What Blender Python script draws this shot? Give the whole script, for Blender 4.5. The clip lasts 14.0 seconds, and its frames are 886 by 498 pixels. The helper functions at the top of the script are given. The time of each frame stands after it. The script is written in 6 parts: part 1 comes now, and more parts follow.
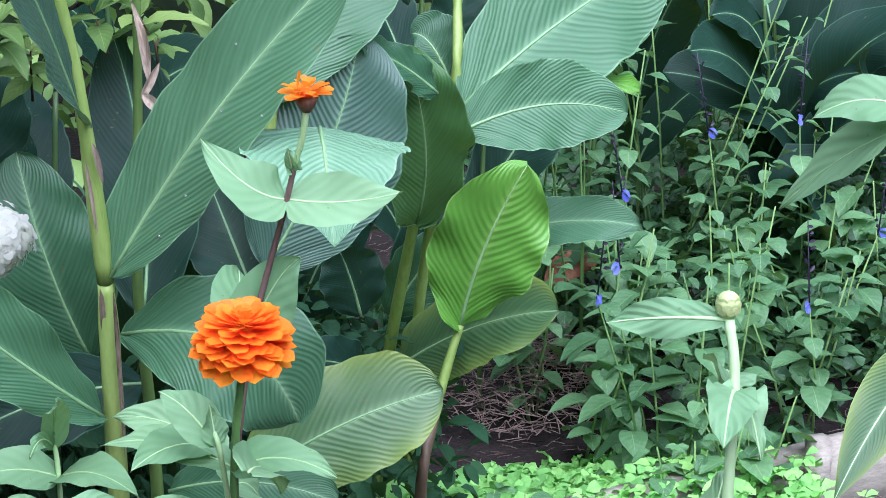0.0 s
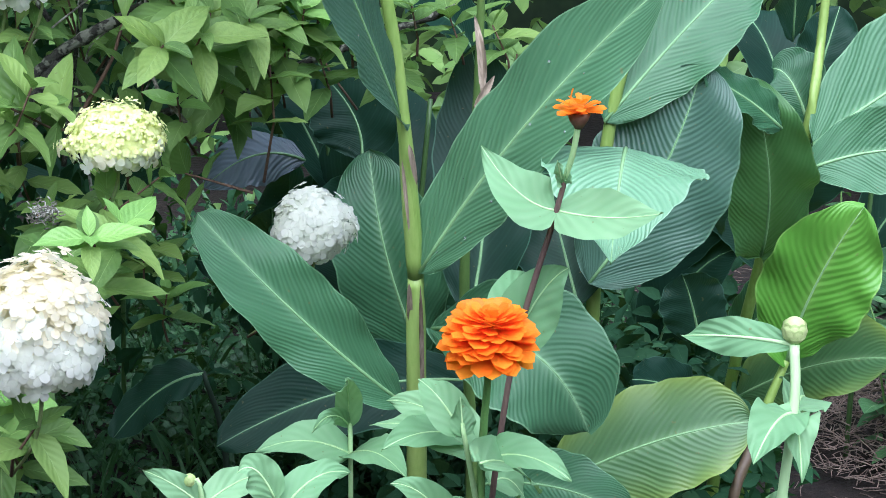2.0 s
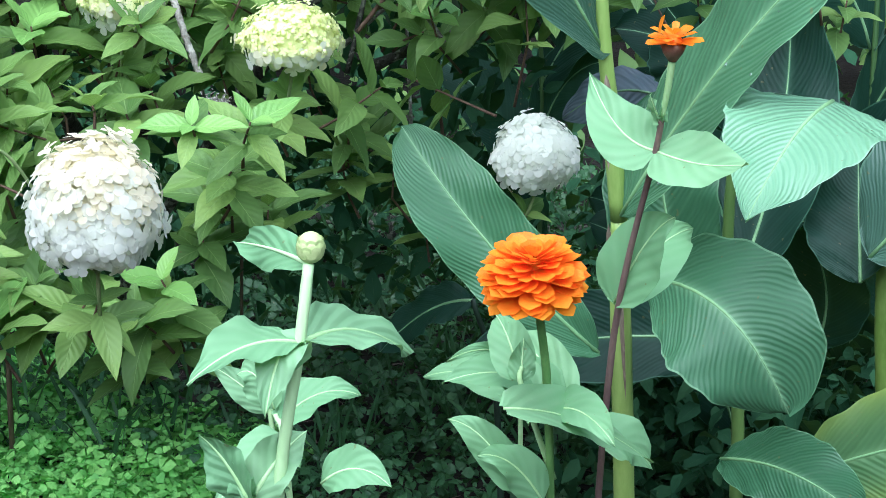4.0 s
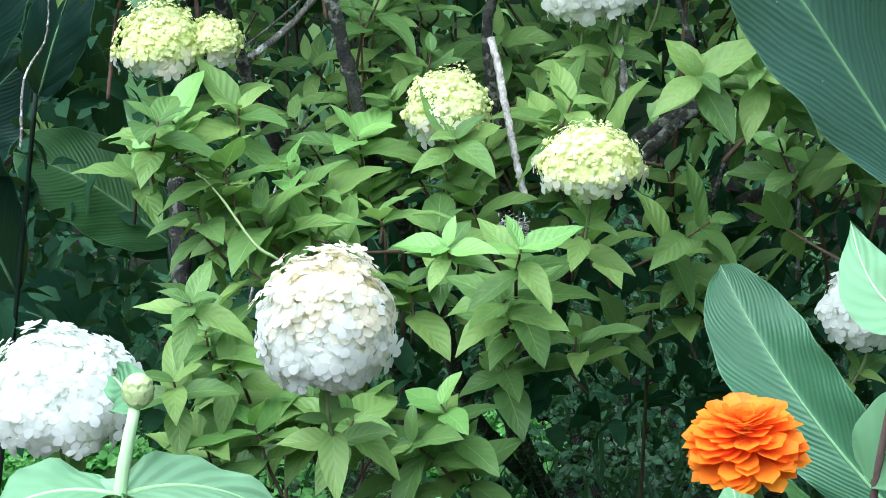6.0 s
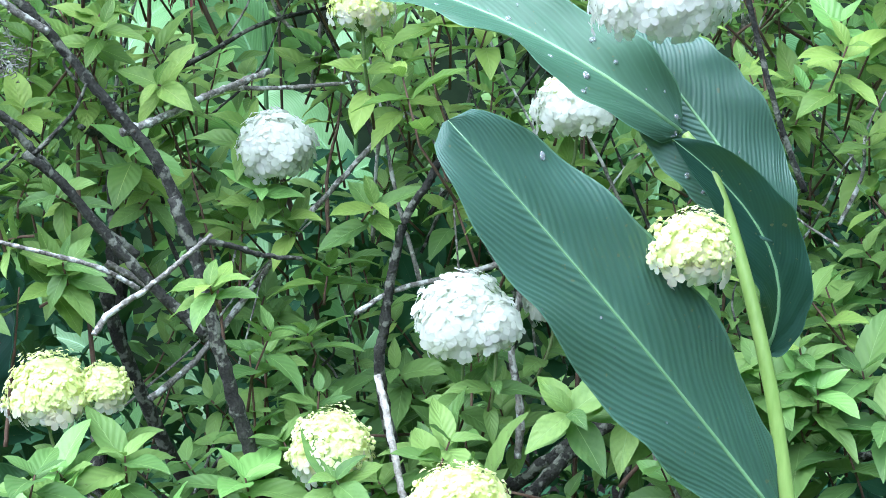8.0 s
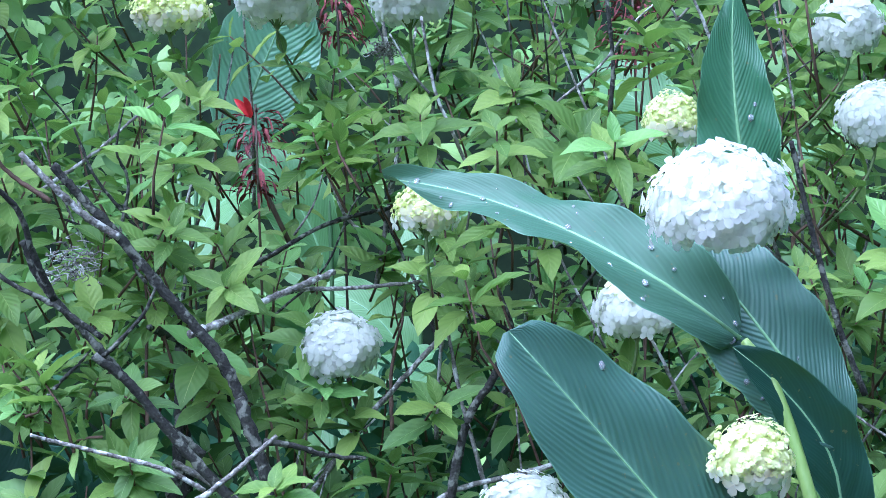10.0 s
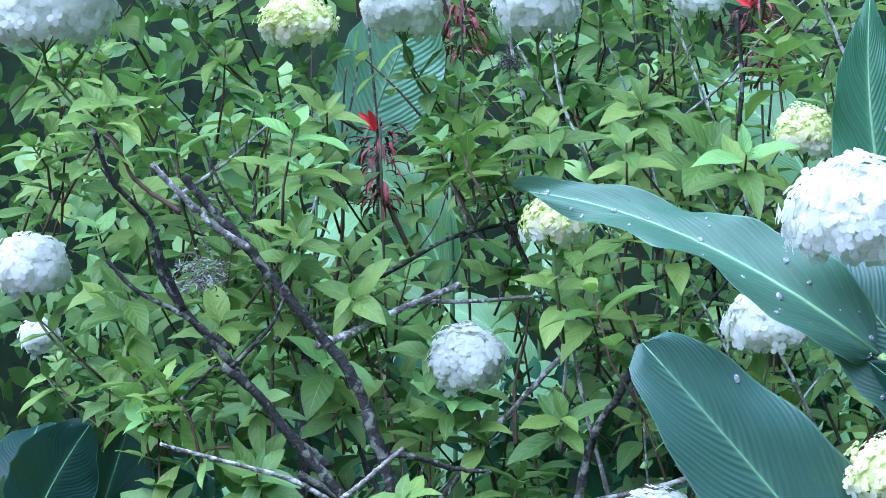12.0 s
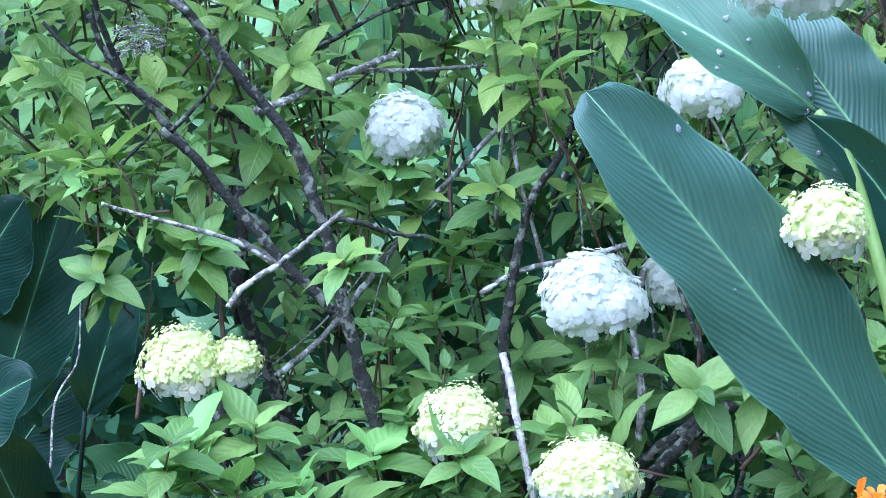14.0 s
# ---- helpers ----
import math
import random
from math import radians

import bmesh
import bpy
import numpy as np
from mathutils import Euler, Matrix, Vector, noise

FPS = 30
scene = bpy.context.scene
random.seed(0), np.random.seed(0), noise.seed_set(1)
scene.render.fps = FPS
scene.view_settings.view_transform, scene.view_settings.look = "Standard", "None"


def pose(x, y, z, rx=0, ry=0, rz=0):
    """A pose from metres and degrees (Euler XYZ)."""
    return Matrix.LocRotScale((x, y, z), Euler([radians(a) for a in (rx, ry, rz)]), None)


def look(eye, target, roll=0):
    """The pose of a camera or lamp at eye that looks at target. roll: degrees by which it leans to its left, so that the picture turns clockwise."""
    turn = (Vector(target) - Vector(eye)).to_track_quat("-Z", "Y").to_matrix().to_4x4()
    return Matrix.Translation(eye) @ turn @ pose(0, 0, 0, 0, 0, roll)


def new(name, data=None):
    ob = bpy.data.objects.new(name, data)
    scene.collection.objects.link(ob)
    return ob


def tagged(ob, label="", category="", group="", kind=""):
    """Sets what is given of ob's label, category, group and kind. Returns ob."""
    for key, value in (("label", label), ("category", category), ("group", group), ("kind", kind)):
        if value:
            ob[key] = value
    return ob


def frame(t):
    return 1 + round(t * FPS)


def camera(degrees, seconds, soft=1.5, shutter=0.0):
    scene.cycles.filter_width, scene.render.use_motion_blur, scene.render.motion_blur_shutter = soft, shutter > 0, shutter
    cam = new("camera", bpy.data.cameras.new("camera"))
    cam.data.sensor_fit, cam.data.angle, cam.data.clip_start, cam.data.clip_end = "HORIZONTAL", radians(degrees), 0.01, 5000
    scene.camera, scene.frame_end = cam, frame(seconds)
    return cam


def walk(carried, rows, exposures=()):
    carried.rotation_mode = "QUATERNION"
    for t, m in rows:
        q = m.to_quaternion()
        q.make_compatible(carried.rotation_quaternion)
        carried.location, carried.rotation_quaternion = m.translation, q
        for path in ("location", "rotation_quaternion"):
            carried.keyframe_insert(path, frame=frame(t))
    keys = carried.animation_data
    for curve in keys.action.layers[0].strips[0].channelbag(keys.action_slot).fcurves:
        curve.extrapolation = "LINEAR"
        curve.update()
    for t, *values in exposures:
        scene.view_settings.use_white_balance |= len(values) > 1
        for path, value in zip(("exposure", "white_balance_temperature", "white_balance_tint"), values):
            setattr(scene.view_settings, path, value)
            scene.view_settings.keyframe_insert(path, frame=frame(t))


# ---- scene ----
from collections import defaultdict

# ---------------------------------------------------------------- camera
PATH = [
    (0, (-0.015, 0.001, 1.371), (0.488, 1.848, 0.792), -1.02),
    (0.5, (-0.036, -0.000, 1.386), (0.409, 1.864, 0.813), -0.87),
    (1, (-0.021, -0.018, 1.387), (0.286, 1.879, 0.834), -0.61),
    (1.5, (0.091, -0.068, 1.377), (0.248, 1.851, 0.834), -0.06),
    (2, (0.188, -0.102, 1.372), (0.185, 1.823, 0.827), 0.46),
    (2.2, (0.232, -0.087, 1.361), (0.137, 1.833, 0.809), 0.57),
    (4.3, (0.810, 0.145, 1.312), (-0.047, 1.852, 0.721), 1.14),
    (4.5, (0.825, 0.164, 1.309), (-0.103, 1.834, 0.719), 1.17),
    (5, (0.833, 0.248, 1.296), (-0.253, 1.825, 0.719), 1.58),
    (5.5, (0.858, 0.322, 1.279), (-0.358, 1.812, 0.730), 1.56),
    (6, (0.978, 0.394, 1.305), (-0.329, 1.828, 0.822), 0.87),
    (6.5, (1.076, 0.446, 1.320), (-0.278, 1.859, 0.909), 0.12),
    (7, (1.113, 0.480, 1.334), (-0.262, 1.895, 1.010), -0.64),
    (7.5, (1.113, 0.489, 1.350), (-0.257, 1.923, 1.098), -1.13),
    (7.7, (1.109, 0.491, 1.358), (-0.257, 1.934, 1.131), -1.23),
    (9.8, (1.134, 0.481, 1.403), (-0.272, 1.904, 1.376), -1.26),
    (10, (1.132, 0.477, 1.405), (-0.287, 1.886, 1.390), -1.29),
    (10.5, (1.113, 0.457, 1.412), (-0.344, 1.827, 1.427), -1.34),
    (11, (1.102, 0.453, 1.407), (-0.385, 1.790, 1.439), -1.25),
    (11.5, (1.101, 0.459, 1.401), (-0.396, 1.786, 1.431), -1.14),
    (12, (1.111, 0.468, 1.397), (-0.385, 1.794, 1.405), -0.96),
    (12.5, (1.118, 0.469, 1.388), (-0.374, 1.801, 1.359), -0.61),
    (13, (1.105, 0.452, 1.351), (-0.385, 1.784, 1.274), -0.30),
    (13.5, (1.095, 0.452, 1.334), (-0.385, 1.790, 1.204), -0.27),
    (14, (1.104, 0.440, 1.335), (-0.330, 1.822, 1.156), -0.75),
]

cam = camera(26.0, 14.0, soft=0.6)
walk(cam, [(t, look(e, g, r)) for t, e, g, r in PATH], [(0, 0.9, 5450, 28), (1.0, 0.94, 5480, 24), (2.2, 0.92, 5500, 16), (4.3, 1.04, 5380, 12), (5.5, 1.06, 5400, 11), (6.5, 1.20, 5330, 12), (7.7, 1.50, 5260, 13), (9.8, 1.20, 4640, 25), (12.5, 1.13, 4580, 24), (14, 1.36, 4620, 24)])

# ---------------------------------------------------------------- light
world = bpy.data.worlds.new("sky")
scene.world = world
world.use_nodes = True
wn = world.node_tree.nodes
sky = wn.new("ShaderNodeTexSky")
sky.sky_type = "NISHITA"
sky.sun_disc = False
sky.sun_elevation, sky.sun_rotation = radians(64), radians(200)
sky.dust_density = 3.0
wn["Background"].inputs["Strength"].default_value = 0.085
world.node_tree.links.new(sky.outputs["Color"], wn["Background"].inputs["Color"])
sun = new("sun", bpy.data.lights.new("sun", "SUN"))
sun.data.energy, sun.data.angle, sun.data.color = 4.2, radians(80), (1.0, 0.98, 0.95)
sun.matrix_world = look((0.5, -1.1, 5.3), (0, 2, 0.5))


# ---------------------------------------------------------------- materials
def material(name):
    m = bpy.data.materials.new(name)
    m.use_nodes = True
    return m, m.node_tree.nodes, m.node_tree.links, m.node_tree.nodes["Principled BSDF"]


def math_node(nodes, links, op, a, b=None):
    n = nodes.new("ShaderNodeMath")
    n.operation = op
    for k, v in enumerate((a, b)):
        if v is None:
            continue
        if isinstance(v, (int, float)):
            n.inputs[k].default_value = v
        else:
            links.new(v, n.inputs[k])
    return n.outputs[0]


def ramp(nodes, links, fac, *stops):
    n = nodes.new("ShaderNodeValToRGB")
    while len(n.color_ramp.elements) < len(stops):
        n.color_ramp.elements.new(0.5)
    for e, (p, c) in zip(n.color_ramp.elements, stops):
        e.position, e.color = p, (*c, 1)
    links.new(fac, n.inputs[0])
    return n.outputs[0]


def mix(nodes, links, fac, a, b, blend="MIX"):
    n = nodes.new("ShaderNodeMix")
    n.data_type, n.blend_type = "RGBA", blend
    for k, v in ((0, fac), (6, a), (7, b)):
        if isinstance(v, (int, float)):
            n.inputs[k].default_value = v
        elif isinstance(v, tuple):
            n.inputs[k].default_value = (*v, 1)
        else:
            links.new(v, n.inputs[k])
    return n.outputs[2]


def noise_node(nodes, links, scale, detail=3.0, coord=None):
    n = nodes.new("ShaderNodeTexNoise")
    n.inputs["Scale"].default_value, n.inputs["Detail"].default_value = scale, detail
    if coord is None:
        coord = nodes.new("ShaderNodeTexCoord").outputs["Object"]
    links.new(coord, n.inputs["Vector"])
    return n.outputs[0]


def bump(nodes, links, bsdf, height, strength, distance):
    n = nodes.new("ShaderNodeBump")
    n.inputs["Strength"].default_value, n.inputs["Distance"].default_value = strength, distance
    links.new(height, n.inputs["Height"])
    links.new(n.outputs[0], bsdf.inputs["Normal"])


def thin(m, nodes, links, bsdf, colour, share):
    """Lets part of the light through a leaf or petal."""
    tr = nodes.new("ShaderNodeBsdfTranslucent")
    mx = nodes.new("ShaderNodeMixShader")
    mx.inputs[0].default_value = share
    if isinstance(colour, tuple):
        tr.inputs[0].default_value = (*colour, 1)
    else:
        links.new(colour, tr.inputs[0])
    links.new(bsdf.outputs[0], mx.inputs[1])
    links.new(tr.outputs[0], mx.inputs[2])
    links.new(mx.outputs[0], nodes["Material Output"].inputs[0])


def leaf_material(name, low, mid, high, vein, ribs, slope, rough=0.42, relief=0.5, rib_mix=0.22, gloss=0.5, share=0.18, edge=None, band=0.0, power=0.85):
    """A leaf: veins run from the middle to the margin; u lies across the blade, v along it."""
    m, n, l, b = material(name)
    uv = n.new("ShaderNodeUVMap")
    sep = n.new("ShaderNodeSeparateXYZ")
    l.new(uv.outputs[0], sep.inputs[0])
    across = math_node(n, l, "ABSOLUTE", math_node(n, l, "SUBTRACT", sep.outputs[0], 0.5))
    run = math_node(n, l, "SUBTRACT", sep.outputs[1], math_node(n, l, "MULTIPLY", math_node(n, l, "POWER", across, power), slope))
    wob = math_node(n, l, "MULTIPLY", noise_node(n, l, 9.0, 2.0), 0.022)
    phase = math_node(n, l, "MULTIPLY", math_node(n, l, "ADD", run, wob), ribs * 6.283)
    coarse = math_node(n, l, "SINE", math_node(n, l, "MULTIPLY", phase, 0.43))
    wave = math_node(n, l, "ADD", math_node(n, l, "MULTIPLY", math_node(n, l, "SINE", phase), 0.6), math_node(n, l, "MULTIPLY", coarse, 0.4))
    patchy = math_node(n, l, "MULTIPLY", wave, math_node(n, l, "MULTIPLY", noise_node(n, l, 22.0, 3.0), 1.7))
    half = math_node(n, l, "ADD", math_node(n, l, "MULTIPLY", patchy, 0.5), 0.5)
    sharp = math_node(n, l, "POWER", math_node(n, l, "MAXIMUM", half, 0.0), 3.0)
    valley = math_node(n, l, "POWER", math_node(n, l, "MAXIMUM", math_node(n, l, "SUBTRACT", 1.0, half), 0.0), 3.0)
    info = n.new("ShaderNodeObjectInfo")
    geo = n.new("ShaderNodeNewGeometry")
    rnd = math_node(n, l, "FRACT", math_node(n, l, "ADD", info.outputs["Random"], geo.outputs["Random Per Island"]))
    tone = math_node(n, l, "ADD", math_node(n, l, "MULTIPLY", rnd, 0.7), math_node(n, l, "MULTIPLY", noise_node(n, l, 14.0, 4.0), 0.35))
    col = ramp(n, l, tone, (0.1, low), (0.5, mid), (0.95, high))
    col = mix(n, l, math_node(n, l, "MULTIPLY", sharp, rib_mix), col, vein)
    col = mix(n, l, math_node(n, l, "MULTIPLY", valley, rib_mix * 1.5), col, low)
    if band:
        fade = math_node(n, l, "MAXIMUM", math_node(n, l, "SUBTRACT", 1.0, math_node(n, l, "DIVIDE", across, 0.10)), 0.0)
        col = mix(n, l, math_node(n, l, "MULTIPLY", math_node(n, l, "POWER", fade, 2.0), band), col, vein)
        rim_line = math_node(n, l, "GREATER_THAN", across, 0.486)
        col = mix(n, l, math_node(n, l, "MULTIPLY", rim_line, 0.55), col, vein)
    mid_line = math_node(n, l, "LESS_THAN", across, 0.014)
    col = mix(n, l, math_node(n, l, "MULTIPLY", mid_line, 0.75), col, vein)
    blotch = math_node(n, l, "MULTIPLY", math_node(n, l, "SUBTRACT", noise_node(n, l, 5.0, 5.0), 0.5), 0.9)
    col = mix(n, l, math_node(n, l, "ABSOLUTE", blotch), col, mix(n, l, math_node(n, l, "GREATER_THAN", blotch, 0.0), low, high))
    spots = math_node(n, l, "GREATER_THAN", noise_node(n, l, 160.0, 1.0), 0.755)
    col = mix(n, l, math_node(n, l, "MULTIPLY", spots, 0.5), col, (0.16, 0.15, 0.06))
    if edge:
        rim = math_node(n, l, "MULTIPLY", math_node(n, l, "POWER", math_node(n, l, "MULTIPLY", across, 2.0), 3.0), noise_node(n, l, 12.0, 2.0))
        col = mix(n, l, math_node(n, l, "MINIMUM", math_node(n, l, "MULTIPLY", rim, 1.6), 1.0), col, edge)
    l.new(col, b.inputs["Base Color"])
    rr = math_node(n, l, "ADD", math_node(n, l, "MULTIPLY", noise_node(n, l, 40.0, 3.0), 0.25), rough - 0.12)
    l.new(rr, b.inputs["Roughness"])
    b.inputs["Specular IOR Level"].default_value = gloss
    height = math_node(n, l, "ADD", math_node(n, l, "MULTIPLY", half, 1.6), math_node(n, l, "ADD", math_node(n, l, "MULTIPLY", noise_node(n, l, 220.0, 2.0), 0.25), math_node(n, l, "MULTIPLY", noise_node(n, l, 16.0, 2.0), 2.0)))
    bump(n, l, b, height, relief, 0.0025)
    thin(m, n, l, b, mix(n, l, 0.5, col, (0.22, 0.42, 0.05)), share)
    return m


canna_green = leaf_material("canna_leaf_green", (0.032, 0.104, 0.049), (0.046, 0.141, 0.065), (0.066, 0.180, 0.083), (0.19, 0.37, 0.19), 30, 0.75, rib_mix=0.17, relief=0.31, rough=0.36, gloss=0.35, band=0.55, power=1.2)
# canna leaf darkened: the shade it stands in is put into the colour
canna_shaded = leaf_material("canna_leaf_shaded", (0.008, 0.031, 0.021), (0.012, 0.043, 0.029), (0.019, 0.060, 0.039), (0.08, 0.19, 0.115), 30, 0.75, rib_mix=0.10, relief=0.17, rough=0.5, gloss=0.18, band=0.4, power=1.2)
canna_light = leaf_material("canna_leaf_light", (0.051, 0.148, 0.072), (0.068, 0.184, 0.090), (0.090, 0.221, 0.111), (0.25, 0.46, 0.25), 30, 0.75, rib_mix=0.17, relief=0.31, rough=0.40, gloss=0.3, band=0.6, power=1.2)
canna_grey = leaf_material("canna_leaf_greyish", (0.040, 0.098, 0.068), (0.054, 0.124, 0.086), (0.075, 0.155, 0.108), (0.15, 0.29, 0.18), 34, 0.75, rib_mix=0.17, relief=0.36, rough=0.36, gloss=0.45, band=0.32, power=1.2)
canna_bright = leaf_material("canna_leaf_bright", (0.063, 0.163, 0.081), (0.085, 0.211, 0.104), (0.111, 0.252, 0.122), (0.27, 0.48, 0.26), 30, 0.75, rib_mix=0.17, relief=0.34, rough=0.36, gloss=0.35, band=0.6, power=1.2)
# canna leaf paled: its bluish sheen is put into the colour
canna_sheen = leaf_material("canna_leaf_sheen", (0.056, 0.133, 0.074), (0.074, 0.165, 0.095), (0.095, 0.197, 0.116), (0.20, 0.38, 0.24), 30, 0.75, rib_mix=0.16, relief=0.14, rough=0.46, gloss=0.35, band=0.4, power=1.2)
# lighter canna leaf copy: sunlit brightness is put into the colour
canna_sunlit = leaf_material("canna_leaf_sunlit", (0.085, 0.20, 0.065), (0.12, 0.26, 0.085), (0.16, 0.32, 0.11), (0.24, 0.42, 0.19), 30, 0.75, rib_mix=0.15, relief=0.3, rough=0.42, share=0.3, band=0.5, power=1.2)
canna_olive = leaf_material("canna_leaf_olive", (0.035, 0.115, 0.032), (0.05, 0.15, 0.040), (0.07, 0.19, 0.055), (0.16, 0.32, 0.12), 30, 0.75, rib_mix=0.17, relief=0.29, rough=0.42, band=0.5, power=1.2)
canna_pale = leaf_material("canna_leaf_pale", (0.12, 0.28, 0.15), (0.16, 0.34, 0.19), (0.20, 0.40, 0.23), (0.32, 0.52, 0.34), 24, 0.75, rib_mix=0.17, relief=0.48, band=0.4, power=1.2)
# blue-grey of reflected sky put into the leaf colour
canna_sky_sheen = leaf_material("canna_leaf_sky_sheen", (0.10, 0.14, 0.17), (0.13, 0.18, 0.22), (0.17, 0.23, 0.27), (0.24, 0.30, 0.33), 12, 0.75, rib_mix=0.17, relief=0.59, power=1.2)
canna_lime = leaf_material("canna_leaf_young", (0.092, 0.294, 0.032), (0.129, 0.359, 0.041), (0.175, 0.414, 0.055), (0.28, 0.50, 0.12), 20, 0.75, relief=0.35, rib_mix=0.09, band=0.45, power=1.2)
canna_yellow = leaf_material("canna_leaf_yellowing", (0.044, 0.119, 0.044), (0.060, 0.145, 0.056), (0.074, 0.173, 0.065), (0.24, 0.42, 0.19), 26, 0.75, relief=0.30, rib_mix=0.12, edge=(0.20, 0.30, 0.06), band=0.45, power=1.2)
shrub_green = leaf_material("shrub_leaf_green", (0.085, 0.177, 0.049), (0.156, 0.287, 0.074), (0.296, 0.446, 0.114), (0.30, 0.46, 0.15), 7, 0.55, rib_mix=0.12, relief=0.24, share=0.34, rough=0.46, gloss=0.3)
shrub_olive = leaf_material("shrub_leaf_yellow_green", (0.095, 0.190, 0.040), (0.182, 0.308, 0.062), (0.345, 0.485, 0.098), (0.36, 0.47, 0.13), 7, 0.55, rib_mix=0.12, relief=0.24, share=0.36, rough=0.46, gloss=0.3)
shrub_fresh = leaf_material("shrub_leaf_fresh", (0.17, 0.36, 0.085), (0.225, 0.44, 0.105), (0.29, 0.53, 0.13), (0.34, 0.60, 0.18), 7, 0.55, rib_mix=0.15, relief=0.25, share=0.3, rough=0.45)
zinnia_green = leaf_material("zinnia_leaf_pale", (0.156, 0.340, 0.156), (0.207, 0.414, 0.198), (0.285, 0.497, 0.258), (0.40, 0.60, 0.38), 6, 0.7, rib_mix=0.15, relief=0.28, rough=0.55, gloss=0.3, share=0.28)
herb_green = leaf_material("herb_leaf", (0.055, 0.160, 0.065), (0.090, 0.230, 0.090), (0.150, 0.330, 0.130), (0.27, 0.46, 0.2), 6, 0.5, share=0.25, rough=0.5, rib_mix=0.15, relief=0.3)
cover_green = leaf_material("ground_cover_leaf", (0.176, 0.505, 0.123), (0.273, 0.697, 0.164), (0.410, 0.847, 0.218), (0.25, 0.5, 0.14), 3, 0.5, share=0.3, rough=0.6, rib_mix=0.1, relief=0.2)
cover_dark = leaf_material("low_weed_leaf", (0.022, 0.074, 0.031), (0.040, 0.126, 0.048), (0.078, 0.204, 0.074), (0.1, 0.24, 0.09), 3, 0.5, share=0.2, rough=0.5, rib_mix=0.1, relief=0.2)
# darker copy of the low weed leaf: shade put into the colour
weed_shade = leaf_material("shaded_weed_leaf", (0.014, 0.054, 0.025), (0.025, 0.086, 0.040), (0.054, 0.144, 0.061), (0.05, 0.12, 0.05), 3, 0.5, share=0.15, rough=0.75, rib_mix=0.1, relief=0.2, gloss=0.15)
hedge_green = leaf_material("far_leaf", (0.07, 0.16, 0.045), (0.18, 0.34, 0.09), (0.36, 0.56, 0.16), (0.2, 0.36, 0.14), 5, 0.5, share=0.3, rough=0.55, rib_mix=0.1, relief=0.2)


def plain(name, low, high, scale, rough=0.6, relief=0.4, depth=0.002, vertical=1.0, share=0.0):
    """A surface of two tones, with streaks along z when vertical is small."""
    m, n, l, b = material(name)
    mp = n.new("ShaderNodeMapping")
    mp.inputs["Scale"].default_value = (1, 1, vertical)
    l.new(n.new("ShaderNodeTexCoord").outputs["Object"], mp.inputs[0])
    big = noise_node(n, l, scale, 5.0, mp.outputs[0])
    fine = noise_node(n, l, scale * 7, 3.0, mp.outputs[0])
    info = n.new("ShaderNodeObjectInfo")
    tone = math_node(n, l, "ADD", math_node(n, l, "MULTIPLY", big, 0.6), math_node(n, l, "MULTIPLY", fine, 0.4))
    tone = math_node(n, l, "ADD", tone, math_node(n, l, "MULTIPLY", math_node(n, l, "SUBTRACT", info.outputs["Random"], 0.5), 0.25))
    col = ramp(n, l, tone, (0.3, low), (0.7, high))
    l.new(col, b.inputs["Base Color"])
    b.inputs["Roughness"].default_value = rough
    bump(n, l, b, tone, relief, depth)
    if share:
        thin(m, n, l, b, col, share)
    return m


stalk_green = plain("canna_stalk_green", (0.17, 0.29, 0.05), (0.31, 0.45, 0.12), 30, 0.45, vertical=0.2)
stalk_dark = plain("canna_stalk_purple", (0.05, 0.03, 0.025), (0.12, 0.09, 0.05), 30, 0.5, vertical=0.2)
stalk_mid = plain("canna_stalk_mid_green", (0.07, 0.15, 0.035), (0.15, 0.26, 0.065), 30, 0.5, vertical=0.2)
# next two: canna stalk green darkened, shade put into the colour
stalk_deep_shade = plain("canna_stalk_deep_shade", (0.010, 0.026, 0.014), (0.022, 0.05, 0.028), 30, 0.6, vertical=0.2)
stalk_shade = plain("canna_stalk_shaded", (0.04, 0.10, 0.03), (0.09, 0.18, 0.05), 30, 0.5, vertical=0.2)
midrib_green = plain("leaf_midrib", (0.16, 0.33, 0.14), (0.26, 0.46, 0.21), 30, 0.45)
sheath_brown = plain("dry_sheath", (0.07, 0.05, 0.03), (0.46, 0.39, 0.29), 40, 0.8, vertical=0.15)
stem_pale = plain("zinnia_stem_green", (0.32, 0.54, 0.22), (0.46, 0.68, 0.34), 60, 0.7, vertical=0.2)
stem_mid = plain("zinnia_stem_olive", (0.10, 0.24, 0.06), (0.2, 0.36, 0.1), 60, 0.7, vertical=0.2)
stem_purple = plain("zinnia_stem_purple", (0.10, 0.06, 0.055), (0.2, 0.14, 0.11), 60, 0.7, vertical=0.2)


def bark_material(name, low, high, moss, amount):
    """Rough bark with pale lichen flecks."""
    m, n, l, b = material(name)
    big = noise_node(n, l, 55.0, 5.0)
    fine = noise_node(n, l, 320.0, 4.0)
    tone = math_node(n, l, "ADD", math_node(n, l, "MULTIPLY", big, 0.55), math_node(n, l, "MULTIPLY", fine, 0.45))
    col = ramp(n, l, tone, (0.36, low), (0.66, high))
    fleck = ramp(n, l, math_node(n, l, "ADD", math_node(n, l, "MULTIPLY", noise_node(n, l, 85.0, 3.0), 0.7), math_node(n, l, "MULTIPLY", noise_node(n, l, 18.0, 2.0), 0.3)), (0.52, (0, 0, 0)), (0.58, (amount, amount, amount)))
    col = mix(n, l, fleck, col, moss)
    l.new(col, b.inputs["Base Color"])
    b.inputs["Roughness"].default_value = 0.9
    bump(n, l, b, tone, 1.0, 0.006)
    return m


